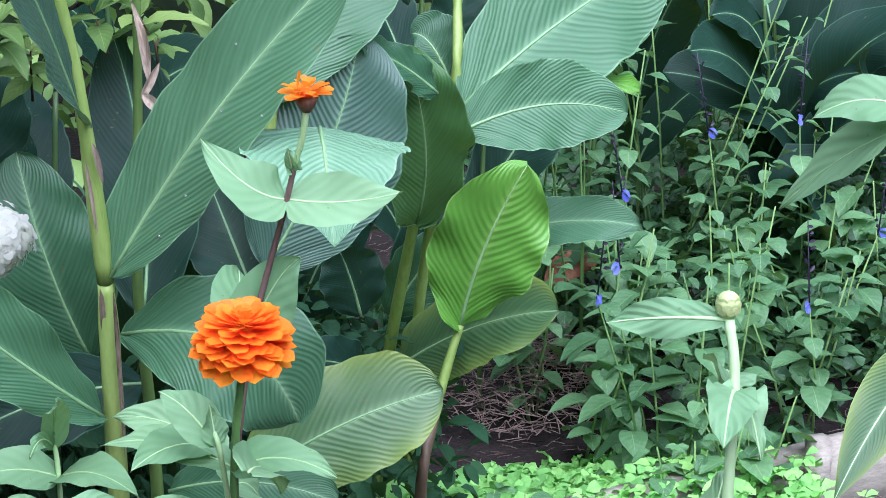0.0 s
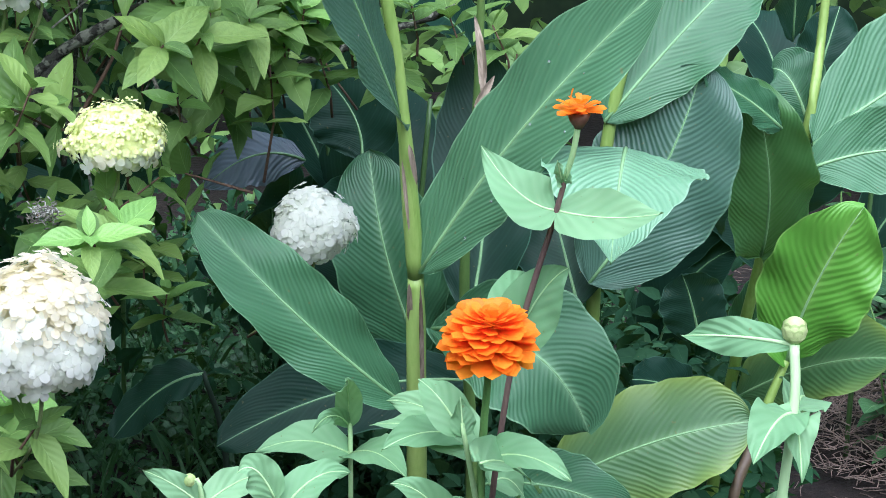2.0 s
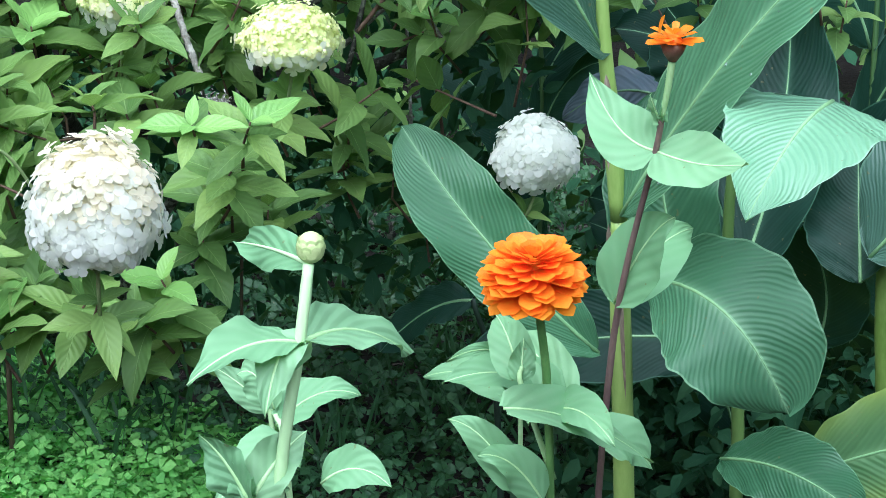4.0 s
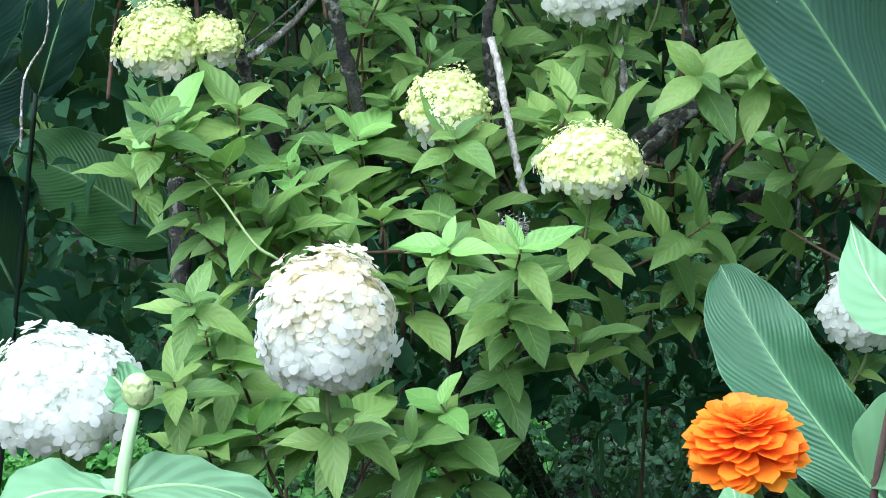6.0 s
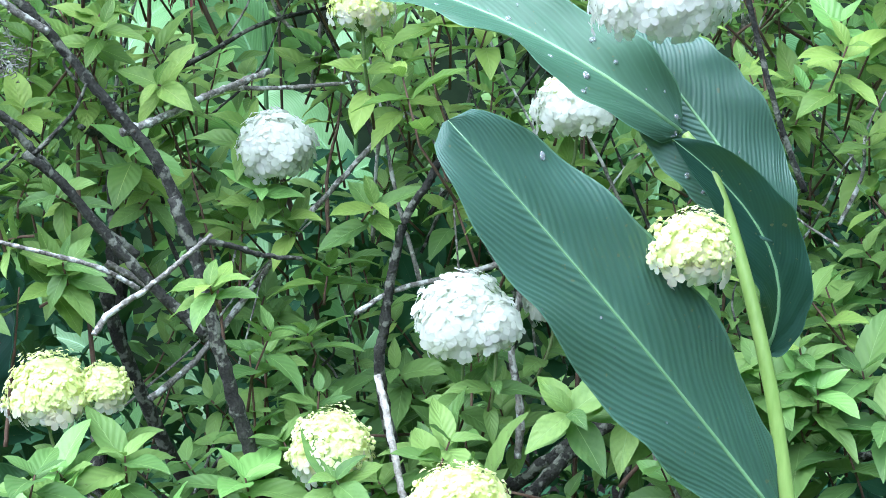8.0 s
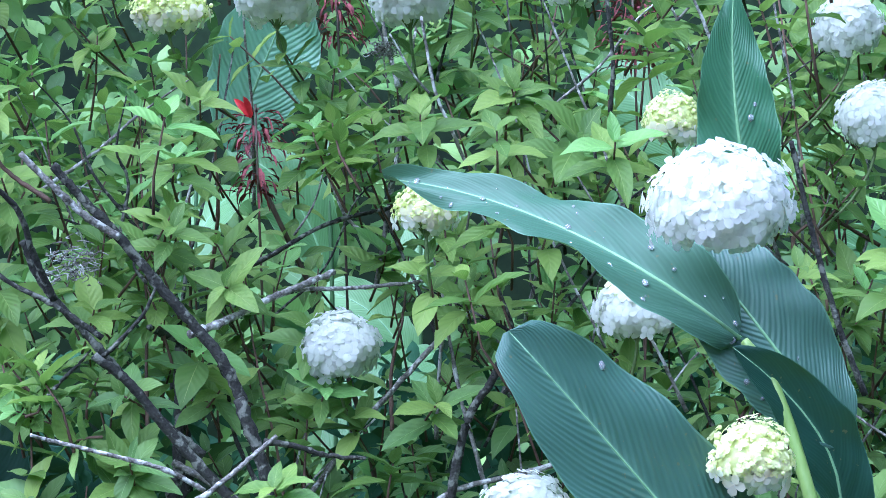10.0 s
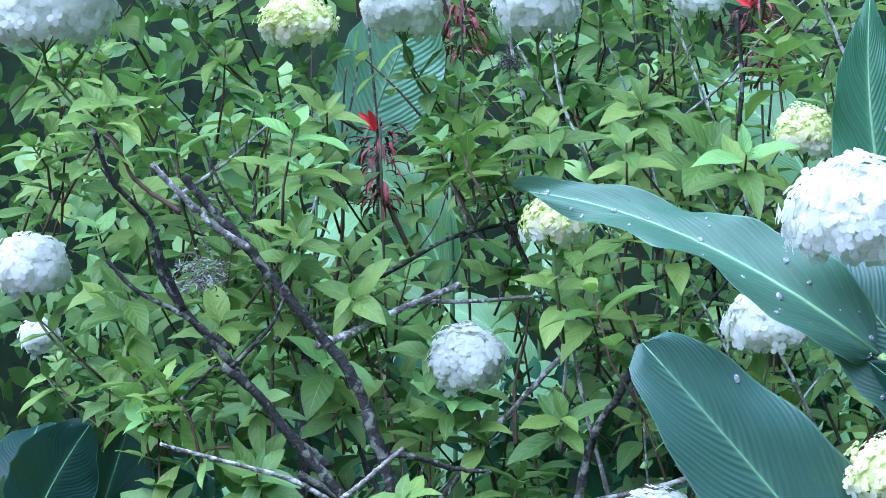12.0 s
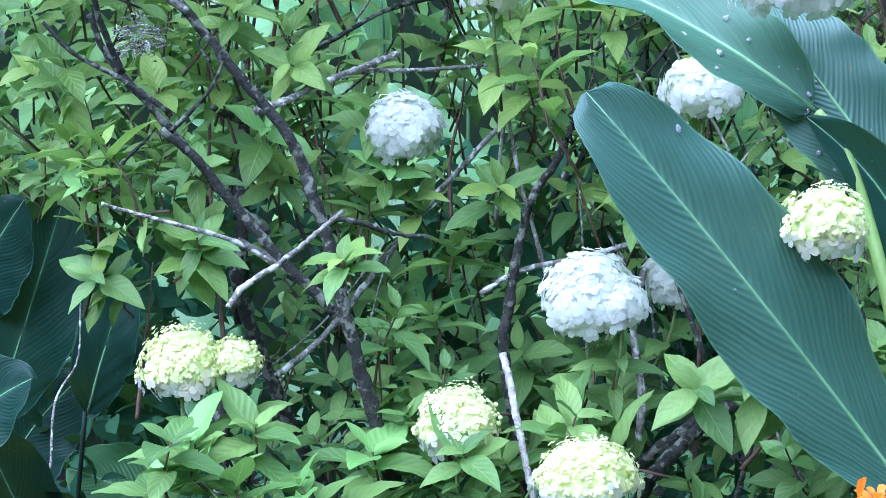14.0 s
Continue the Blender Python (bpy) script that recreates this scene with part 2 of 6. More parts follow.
bark = bark_material("bark", (0.008, 0.008, 0.005), (0.052, 0.055, 0.040), (0.26, 0.28, 0.21), 0.6)
bark_pale = bark_material("bark_pale", (0.07, 0.065, 0.05), (0.33, 0.325, 0.27), (0.58, 0.60, 0.53), 0.85)
bark_bleached = bark_material("bark_bleached", (0.26, 0.24, 0.20), (0.55, 0.53, 0.47), (0.66, 0.66, 0.58), 0.6)
twig_green = plain("twig_green", (0.12, 0.2, 0.06), (0.24, 0.3, 0.12), 60, 0.7)
twig_brown = plain("twig_brown", (0.06, 0.035, 0.02), (0.16, 0.1, 0.06), 60, 0.8)
wood_grey = plain("weathered_board", (0.20, 0.19, 0.15), (0.44, 0.42, 0.34), 14, 0.85, 0.6, 0.003, vertical=3.0)
straw = plain("dry_straw", (0.09, 0.06, 0.05), (0.45, 0.35, 0.29), 40, 0.9)
dry_leaf = plain("dry_leaf", (0.20, 0.07, 0.03), (0.46, 0.24, 0.14), 40, 0.8)
petal_orange = plain("orange_petal", (0.95, 0.20, 0.0), (1.0, 0.42, 0.02), 50, 0.55, 0.3, 0.001, share=0.5)
sepal_white = plain("white_sepal", (0.85, 0.875, 0.80), (0.91, 0.93, 0.87), 40, 0.6, 0.2, 0.001, share=0.68)
sepal_cream = plain("cream_sepal", (0.86, 0.82, 0.65), (0.90, 0.875, 0.74), 40, 0.6, 0.2, 0.001, share=0.68)
sepal_lime = plain("lime_sepal", (0.78, 0.85, 0.34), (0.90, 0.94, 0.55), 40, 0.6, 0.2, 0.001, share=0.45)
bract_green = plain("bract", (0.30, 0.42, 0.14), (0.50, 0.60, 0.26), 60, 0.6)
bract_dark = plain("dark_bract", (0.07, 0.03, 0.02), (0.16, 0.09, 0.05), 60, 0.7)
petal_red = plain("red_petal", (0.60, 0.015, 0.02), (0.85, 0.05, 0.05), 50, 0.5, share=0.2)
seed_red = plain("dry_red_spike", (0.10, 0.022, 0.025), (0.36, 0.09, 0.09), 60, 0.8)
petal_blue = plain("blue_petal", (0.06, 0.08, 0.42), (0.16, 0.20, 0.72), 60, 0.5, share=0.2)
petal_pink = plain("pink_tip", (0.55, 0.2, 0.2), (0.75, 0.38, 0.36), 60, 0.6)
spike_dark = plain("dark_spike", (0.012, 0.010, 0.02), (0.04, 0.03, 0.06), 60, 0.6)


def soil_material():
    m, n, l, b = material("mulch_soil")
    big = noise_node(n, l, 3.0, 5.0)
    fine = noise_node(n, l, 60.0, 6.0)
    tone = math_node(n, l, "ADD", math_node(n, l, "MULTIPLY", big, 0.45), math_node(n, l, "MULTIPLY", fine, 0.55))
    l.new(ramp(n, l, tone, (0.35, (0.005, 0.0035, 0.003)), (0.58, (0.016, 0.011, 0.008)), (0.8, (0.07, 0.05, 0.038))), b.inputs["Base Color"])
    b.inputs["Roughness"].default_value = 0.95
    bump(n, l, b, fine, 0.9, 0.012)
    return m


soil = soil_material()
water, wet_nodes, wet_links, wet = material("water")
wet.inputs["Base Color"].default_value = (0.9, 0.95, 0.95, 1)
wet.inputs["Roughness"].default_value = 0.03
wet.inputs["IOR"].default_value = 1.33
wet.inputs["Transmission Weight"].default_value = 0.8


# ---------------------------------------------------------------- building blocks
def link_mesh(name, bm, mat):
    me = bpy.data.meshes.new(name)
    bm.to_mesh(me)
    bm.free()
    for p in me.polygons:
        p.use_smooth = True
    me.materials.append(mat)
    return me


def thing(name, at, label, category, group="", kind=""):
    """An Empty at the base of a thing."""
    ob = new(name)
    ob.location = at
    ob.empty_display_size = 0.05
    return tagged(ob, label, category, group, kind)


def attach(ob, parent):
    ob.parent = parent
    if parent.type == "EMPTY":
        ob.matrix_parent_inverse = Matrix.Translation(parent.location).inverted()
    return ob


def part(name, bm, mat, parent, label=""):
    ob = attach(new(name, link_mesh(name, bm, mat)), parent)
    return tagged(ob, label)


def piece(name, mesh, m, parent):
    """One of many alike pieces, on shared mesh data."""
    ob = attach(new(name, mesh), parent)
    ob.matrix_basis = m
    return ob


def smooth_line(pts, steps=6):
    """A curve through the points."""
    p = [Vector(q) for q in pts]
    p = [2 * p[0] - p[1]] + p + [2 * p[-1] - p[-2]]
    out = []
    for i in range(1, len(p) - 2):
        a, b, c, d = p[i - 1:i + 3]
        for k in range(steps):
            t = k / steps
            out.append(0.5 * (2 * b + (c - a) * t + (2 * a - 5 * b + 4 * c - d) * t * t + (3 * b - a - 3 * c + d) * t ** 3))
    return out + [p[-2]]


def tube(bm, pts, radii, sides=8, rough=0.0, seed=0):
    """A round stem along pts; radii at its ends or at each point."""
    if len(radii) != len(pts):
        radii = [radii[0] + (radii[-1] - radii[0]) * i / (len(pts) - 1) for i in range(len(pts))]
    rng = random.Random(seed)
    rings = []
    up = Vector((0.31, 0.17, 0.94))
    for i, p in enumerate(pts):
        t = (Vector(pts[min(i + 1, len(pts) - 1)]) - Vector(pts[max(i - 1, 0)])).normalized()
        a = t.cross(up)
        if a.length < 1e-3:
            a = t.cross(Vector((1, 0, 0)))
        a.normalize()
        b = t.cross(a)
        ring = []
        for k in range(sides):
            w = 2 * math.pi * k / sides
            r = radii[i] * (1 + rough * rng.uniform(-1, 1))
            ring.append(bm.verts.new(Vector(p) + (a * math.cos(w) + b * math.sin(w)) * r))
        rings.append(ring)
    for r0, r1 in zip(rings, rings[1:]):
        for k in range(sides):
            bm.faces.new((r0[k], r0[(k + 1) % sides], r1[(k + 1) % sides], r1[k]))
    bm.faces.new(list(reversed(rings[0])))
    bm.faces.new(rings[-1])
    return bm


def blade(bm, base, tip, width, face, bow=(0, 0, 0), fold=12.0, peak=0.42, rows=20, cols=8, wavy=0.0, curl=0.0, seed=0, narrow=0.0, tip_power=0.8, ribs=0.0):
    """A leaf blade from base to tip; face is where its upper side looks, bow how far its middle is pushed off the straight line,
    fold how far the halves lift (degrees), curl how much the margin turns back."""
    uvl = bm.loops.layers.uv.verify()
    base, tip, face, bow = Vector(base), Vector(tip), Vector(face), Vector(bow)
    ctrl = (base + tip) / 2 + 2 * bow
    rng = random.Random(seed)
    ph = rng.uniform(0, 6.28)
    a = peak / (1 - peak) * tip_power
    top = peak ** a * (1 - peak) ** tip_power
    grid = []
    for i in range(rows + 1):
        s = i / rows
        p = base * (1 - s) ** 2 + ctrl * 2 * s * (1 - s) + tip * s * s
        d = ((ctrl - base) * (1 - s) + (tip - ctrl) * s).normalized()
        side = d.cross(face).normalized()
        nrm = side.cross(d).normalized()
        w = width / 2 * max(s ** a * (1 - s) ** tip_power / top, 0.012 if s < 0.5 else 0.0) + narrow * (1 - s) * 0.5
        if ribs:
            w *= 1 + 0.035 * math.sin(ph + 17 * s) * s + 0.02 * math.sin(3 * ph + 41 * s)
        row = []
        for j in range(cols + 1):
            u = 2 * j / cols - 1
            lift = math.tan(radians(fold)) * abs(u) - curl * u * u
            ripple = wavy * (math.sin(ph + 9 * s + (2.1 if u > 0 else 0)) + 0.5 * math.sin(2 * ph + 23 * s + 3 * u)) * u * u
            if ribs:
                run = s - 0.32 * abs(u) ** 1.2
                ripple += ribs * (math.sin(ph + 56 * run) + 0.8 * math.sin(ph + 33 * run)) * min(1.0, 2.2 * abs(u)) * (1.15 - s)
            row.append((bm.verts.new(p + side * (u * w) + nrm * (lift * w + ripple)), (j / cols, s)))
        grid.append(row)
    for r0, r1 in zip(grid, grid[1:]):
        for j in range(cols):
            q = (r0[j], r0[j + 1], r1[j + 1], r1[j])
            f = bm.faces.new([v for v, _ in q])
            for loop, (_, uv) in zip(f.loops, q):
                loop[uvl].uv = uv
    return [base * (1 - s) ** 2 + ctrl * 2 * s * (1 - s) + tip * s * s for s in [k / 10 for k in range(11)]]


# ---------------------------------------------------------------- cannas
def canna_leaf(plant, base, tip, width, face=(0, -1, 0.25), bow=(0, 0, 0.02), mat=None, fold=10.0, wavy=0.006, seed=0, peak=0.5, curl=0.0, rib=0.0027, label="", blunt=0.6, drops=0, rows=56):
    bm = bmesh.new()
    line = blade(bm, base, tip, width, face, bow, fold, peak, rows, 14, wavy, curl, seed, ribs=0.0015, tip_power=blunt)
    leaf = part("leaf", bm, mat or canna_green, plant, label)
    rb = bmesh.new()
    tube(rb, line, [rib, rib * 0.15], 6)
    part("midrib", rb, midrib_green, leaf)
    rng = random.Random(seed)
    for k in range(drops):
        f = rng.choice(leaf.data.polygons)
        n = f.normal if f.normal.dot(Vector(face)) > 0 else -f.normal
        r = 0.0008 + 0.0030 * rng.random() ** 2
        db = bmesh.new()
        bmesh.ops.create_icosphere(db, subdivisions=2, radius=r, matrix=Matrix.Translation(f.center + n * r * 0.2) @ n.to_track_quat("Z", "Y").to_matrix().to_4x4() @ Matrix.Diagonal((1, rng.uniform(0.8, 1.6), 0.55, 1)))
        part("water_drop", db, water, leaf, "clear water drop")
    return leaf


def canna_stalk(plant, pts, r0, r1, mat=None, seed=0, label=""):
    line = smooth_line(pts, 6)
    bm = bmesh.new()
    tube(bm, line, [r0, r1], 12, 0.04, seed)
    return part("stalk", bm, mat or stalk_green, plant, label)


def leaf_sheath(plant, pts, r, seed=0):
    """The green wrapped foot of a leaf round the stalk, flaring at its top."""
    line = smooth_line(pts, 5)
    n = len(line) - 1
    bm = bmesh.new()
    tube(bm, line, [r * (1.0 + 0.05 * math.sin(5 * k / n) - 0.22 * max(0.0, k / n - 0.75) * 4) for k in range(n + 1)], 14, 0.03, seed)
    return part("leaf_sheath", bm, stalk_green, plant)


def sheath(plant, a, b, r):
    """A dry brown strip that clings to the stalk."""
    a, b = Vector(a), Vector(b)
    bm = bmesh.new()
    blade(bm, a, b, r * 1.1, (0.2, -1, 0), (0, -r * 0.5, 0), 35, 0.4, 8, 4)
    return part("dry_sheath", bm, sheath_brown, plant, "dry brown papery sheath")


plant = thing("canna_plant", (0.16, 2.10, 0), "tall green canna with broad ribbed leaves", "plant", "cannas in the bed")
canna_stalk(plant, [(0.16, 2.12, 0), (0.155, 2.08, 0.42), (0.154, 2.02, 0.735), (0.143, 1.99, 0.895), (0.122, 1.98, 1.06), (0.082, 1.985, 1.19), (0.055, 1.98, 1.265), (0.030, 1.975, 1.297)], 0.0105, 0.0045)
sheath(plant, (0.159, 2.000, 0.735), (0.163, 2.045, 0.52), 0.005)
sheath(plant, (0.138, 1.985, 0.885), (0.147, 2.000, 0.79), 0.004)
leaf_sheath(plant, [(0.157, 2.10, 0.25), (0.155, 2.07, 0.45), (0.154, 2.03, 0.66), (0.153, 2.018, 0.738)], 0.0118, 1)
leaf_sheath(plant, [(0.153, 2.018, 0.738), (0.146, 1.998, 0.85), (0.141, 1.989, 0.915)], 0.0092, 2)
sheath(plant, (0.146, 1.974, 0.905), (0.155, 1.985, 0.855), 0.006)
sheath(plant, (0.146, 2.005, 0.735), (0.147, 2.03, 0.665), 0.006)
canna_leaf(plant, (0.158, 2.010, 0.745), (0.415, 1.90, 1.095), 0.122, (-0.42, -0.75, 0.42), (-0.012, 0, 0.012), canna_bright, seed=1, fold=8, drops=12)
canna_leaf(plant, (0.172, 2.08, 0.655), (0.357, 2.0, 0.555), 0.165, (0.1, -0.85, 0.5), (0.02, -0.05, 0.055), canna_light, seed=2, fold=4, peak=0.55)
canna_leaf(plant, (0.140, 2.010, 0.585), (-0.093, 1.990, 0.820), 0.100, (0.35, -0.88, 0.32), (-0.002, -0.025, 0.0), canna_green, seed=3, fold=14, peak=0.55, blunt=0.5, wavy=0.009)
canna_leaf(plant, (0.138, 1.987, 0.925), (-0.014, 1.693, 1.320), 0.140, (0.74, -0.45, 0.42), (0.006, -0.019, 0.019), canna_grey, seed=4, fold=9, peak=0.52, blunt=0.42, wavy=0.009, drops=9, rib=0.0024)
canna_leaf(plant, (0.026, 1.974, 1.299), (-0.315, 1.831, 1.464), 0.092, (0.22, -0.55, 0.80), (0.021, -0.021, 0.030), canna_sheen, seed=5, fold=16, peak=0.30, blunt=1.0, wavy=0.011, drops=34)
canna_leaf(plant, (0.098, 2.045, 1.193), (-0.052, 1.981, 1.408), 0.118, (0.70, -0.62, 0.25), (-0.001, -0.015, 0.018), canna_grey, seed=8, fold=8, peak=0.45, blunt=0.7, drops=4)
canna_leaf(plant, (0.074, 2.042, 1.082), (0.036, 1.947, 1.293), 0.066, (0.8, -0.5, 0.1), (0.035, 0.03, 0), canna_shaded, seed=6, fold=25, peak=0.5)
canna_leaf(plant, (-0.028, 2.076, 1.410), (-0.040, 2.067, 1.660), 0.082, (0.6, -0.8, 0.1), (-0.007, -0.007, 0), canna_green, seed=7, fold=12, peak=0.36, blunt=1.1, drops=6)

plant = thing("canna_plant", (0.22, 2.32, 0), "green canna stalk with dull dark leaves behind the zinnias", "plant", "cannas in the bed")
canna_stalk(plant, [(0.23, 2.34, 0), (0.225, 2.32, 0.4), (0.212, 2.26, 0.667), (0.225, 2.24, 0.9), (0.23, 2.2, 1.12)], 0.0095, 0.0042, stalk_mid)
canna_leaf(plant, (0.156, 2.35, 0.53), (0.085, 2.378, 0.805), 0.145, (0.1, -0.95, 0.2), (-0.01, -0.03, 0), seed=11, fold=10)
canna_leaf(plant, (0.22, 2.30, 0.60), (0.220, 2.452, 0.932), 0.14, (-0.1, -0.95, 0.15), (0.02, 0, 0), canna_shaded, seed=12)
canna_leaf(plant, (0.22, 2.33, 0.5), (-0.103, 2.190, 0.458), 0.12, (0.1, -0.8, 0.5), (0, 0, 0.03), canna_shaded, seed=13)
canna_leaf(plant, (0.289, 2.454, 0.478), (0.269, 2.404, 0.647), 0.12, (-0.1, -0.95, 0.15), (0.02, 0, 0), canna_shaded, seed=15)
canna_leaf(plant, (0.064, 2.619, 0.733), (0.002, 2.659, 0.857), 0.13, (0, -1, 0.15), (0.02, 0, 0), canna_shaded, seed=16)
bm = bmesh.new()
blade(bm, (0.230, 2.175, 0.920), (0.220, 2.207, 1.013), 0.011, (0, -1, 0), (0.004, 0, 0), 50, wavy=0.004, seed=3)
blade(bm, (0.241, 2.163, 0.892), (0.222, 2.174, 0.911), 0.014, (0, -1, 0), (0, 0, 0), 30)
blade(bm, (0.221, 2.173, 0.905), (0.245, 2.179, 0.944), 0.010, (0, -1, 0), (0, 0, 0), 45)
part("dry_sheath", bm, sheath_brown, plant, "dry pinkish-brown spent flower sheath")

plant = thing("canna_plant", (0.40, 2.36, 0), "green canna with large overlapping dark leaves", "plant", "cannas in the bed")
canna_stalk(plant, [(0.40, 2.42, 0), (0.395, 2.40, 0.35), (0.385, 2.34, 0.62), (0.40, 2.32, 0.87), (0.45, 2.33, 1.05)], 0.012, 0.007)
canna_leaf(plant, (0.390, 2.31, 0.86), (0.590, 2.40, 1.06), 0.13, (-0.3, -0.9, 0.15), (0.01, 0, 0.02), canna_green, seed=21)
canna_leaf(plant, (0.375, 2.29, 0.65), (0.514, 2.325, 0.934), 0.19, (-0.3, -0.9, 0.15), (0.02, 0, 0), canna_grey, seed=22, fold=6)
canna_leaf(plant, (0.304, 2.251, 0.363), (0.587, 2.223, 0.486), 0.155, (-0.05, -0.8, 0.6), (0, 0, 0.02), canna_yellow, seed=23, fold=8, peak=0.6)
canna_leaf(plant, (0.230, 2.226, 0.392), (0.424, 2.120, 0.395), 0.1, (-0.05, -0.7, 0.7), (0, 0, 0.02), canna_green, seed=24, fold=8)
canna_leaf(plant, (0.562, 2.517, 0.399), (0.448, 2.410, 0.475), 0.08, (0, -0.8, 0.6), (0, 0, 0.01), canna_shaded, seed=25, fold=8)
canna_leaf(plant, (0.363, 2.313, 0.611), (0.328, 2.416, 0.737), 0.13, (0, -1, 0.2), (0, 0, 0.0), canna_shaded, seed=26, fold=8)
canna_leaf(plant, (0.385, 1.96, 0.905), (0.355, 1.765, 0.828), 0.185, (-0.05, -0.75, 0.66), (0.0, 0.0, 0.02), canna_pale, seed=27, fold=-4, peak=0.16, blunt=0.9)
# unclear blue-grey thing, modelled as a leaf with its sheen in the colour
canna_leaf(plant, (-0.033, 2.822, 0.686), (-0.186, 2.773, 0.653), 0.09, (0.1, -0.8, 0.6), (0, 0, 0.03), canna_sky_sheen, seed=28, fold=-18, peak=0.5, label="drooping leaf with a bluish-grey sky sheen put into its colour")

plant = thing("canna_plant", (0.63, 2.68, 0), "green canna with a folded leaf and thick stalk", "plant", "cannas in the bed")
canna_stalk(plant, [(0.60, 2.74, 0), (0.625, 2.70, 0.33), (0.651, 2.60, 0.61), (0.655, 2.58, 0.70)], 0.011, 0.007)
canna_leaf(plant, (0.641, 2.552, 0.614), (0.587, 2.397, 0.902), 0.125, (0.1, -0.97, 0.1), (0.014, -0.03, 0), canna_olive, seed=31, fold=14, peak=0.42, wavy=0.012)
canna_leaf(plant, (0.631, 2.387, 0.837), (0.511, 2.316, 0.922), 0.06, (0.1, -0.75, 0.6), (0, 0, 0.008), canna_green, seed=35, fold=8, peak=0.45)
canna_leaf(plant, (0.632, 2.649, 0.361), (0.819, 2.445, 0.497), 0.15, (0.1, -0.75, 0.65), (0, 0, 0.02), canna_yellow, seed=32, fold=8, peak=0.55)
canna_leaf(plant, (0.638, 2.719, 0.419), (0.728, 2.681, 0.548), 0.1, (0, -0.95, 0.3), (0, 0, 0.01), canna_green, seed=33)
canna_leaf(plant, (0.565, 2.592, 0.468), (0.532, 2.581, 0.578), 0.1, (0, -0.95, 0.3), (0, 0, 0.01), canna_shaded, seed=34)

plant = thing("canna_plant", (0.72, 2.66, 0), "green canna with broad arching ribbed leaves", "plant", "cannas in the bed")
canna_stalk(plant, [(0.66, 2.75, 0), (0.67, 2.66, 0.45), (0.690, 2.52, 0.80), (0.712, 2.569, 0.931), (0.72, 2.58, 1.08)], 0.009, 0.006)
canna_leaf(plant, (0.695, 2.50, 0.79), (1.070, 2.662, 0.958), 0.20, (-0.25, -0.95, 0.12), (0.0, 0, 0.02), canna_light, seed=41, fold=8, peak=0.5)
canna_leaf(plant, (0.684, 2.468, 0.762), (0.931, 2.478, 0.768), 0.125, (-0.1, -0.9, 0.28), (0, 0, 0.025), canna_light, seed=42, fold=8, peak=0.5)
canna_leaf(plant, (0.755, 2.621, 0.553), (0.970, 2.519, 0.587), 0.08, (0, -0.8, 0.6), (0, 0, 0.02), canna_light, seed=43, fold=8, peak=0.55)
canna_leaf(plant, (0.697, 2.555, 0.810), (0.650, 2.590, 0.880), 0.1, (0, -0.95, 0.3), (0, 0, 0.02), canna_green, seed=44)
canna_leaf(plant, (0.715, 2.616, 0.846), (0.750, 2.642, 0.962), 0.09, (0, -0.95, 0.1), (0, 0, 0.0), canna_shaded, seed=45)
canna_leaf(plant, (0.882, 2.710, 0.774), (0.971, 2.528, 0.787), 0.05, (0, -0.7, 0.7), (0, 0, 0.01), canna_lime, seed=46)

plant = thing("canna_plant", (0.66, 2.55, 0), "young canna shoot with one bright green crinkled leaf", "plant", "cannas in the bed")
canna_stalk(plant, [(0.655, 2.56, 0), (0.578, 2.318, 0.297), (0.615, 2.349, 0.428)], 0.0095, 0.007, stalk_dark, label="dark purple lower stalk")
canna_stalk(plant, [(0.615, 2.349, 0.428), (0.632, 2.358, 0.472), (0.652, 2.368, 0.519)], 0.0075, 0.0055)
canna_leaf(plant, (0.651, 2.367, 0.516), (0.730, 2.311, 0.750), 0.150, (-0.1, -0.95, 0.25), (-0.012, 0, 0), canna_lime, seed=51, fold=10, peak=0.55, wavy=0.012)


plant = thing("canna_plant", (-0.10, 2.37, 0), "low canna with one dark drooping leaf", "plant", "cannas in the bed")
canna_stalk(plant, [(-0.10, 2.37, 0), (-0.11, 2.34, 0.38), (-0.133, 2.306, 0.517)], 0.005, 0.0035, stalk_deep_shade)
canna_leaf(plant, (-0.133, 2.306, 0.515), (-0.250, 2.275, 0.435), 0.070, (-0.1, -0.6, 0.8), (0, 0, 0.02), canna_shaded, seed=29, fold=6, peak=0.5)


def far_canna(at, height, n, seed, mat, label, size=0.38, stalk_mat=None):
    rng = random.Random(seed)
    x, y, z = at
    p = thing("canna_plant", at, label, "plant", "cannas further back")
    top = (x + rng.uniform(-0.05, 0.05), y, z + height)
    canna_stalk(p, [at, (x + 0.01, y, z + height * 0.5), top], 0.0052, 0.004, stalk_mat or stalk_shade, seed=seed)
    for k in range(n):
        h = height * (0.25 + 0.7 * k / n)
        w = rng.uniform(0, 6.28) if k % 2 else rng.uniform(3.4, 6.0)
        d = Vector((math.cos(w), math.sin(w), 0))
        ln = size * rng.uniform(0.8, 1.15)
        b = Vector((x, y, z + h))
        t = b + d * ln * rng.uniform(0.4, 0.75) + Vector((0, 0, ln * rng.uniform(0.35, 0.8)))
        canna_leaf(p, b, t, ln * rng.uniform(0.34, 0.42), (-d.x * 0.4 + 0.2, -0.7, 0.55), d * -0.02 + Vector((0, 0, 0.04)), mat, seed=seed * 10 + k, rows=26)
    return p


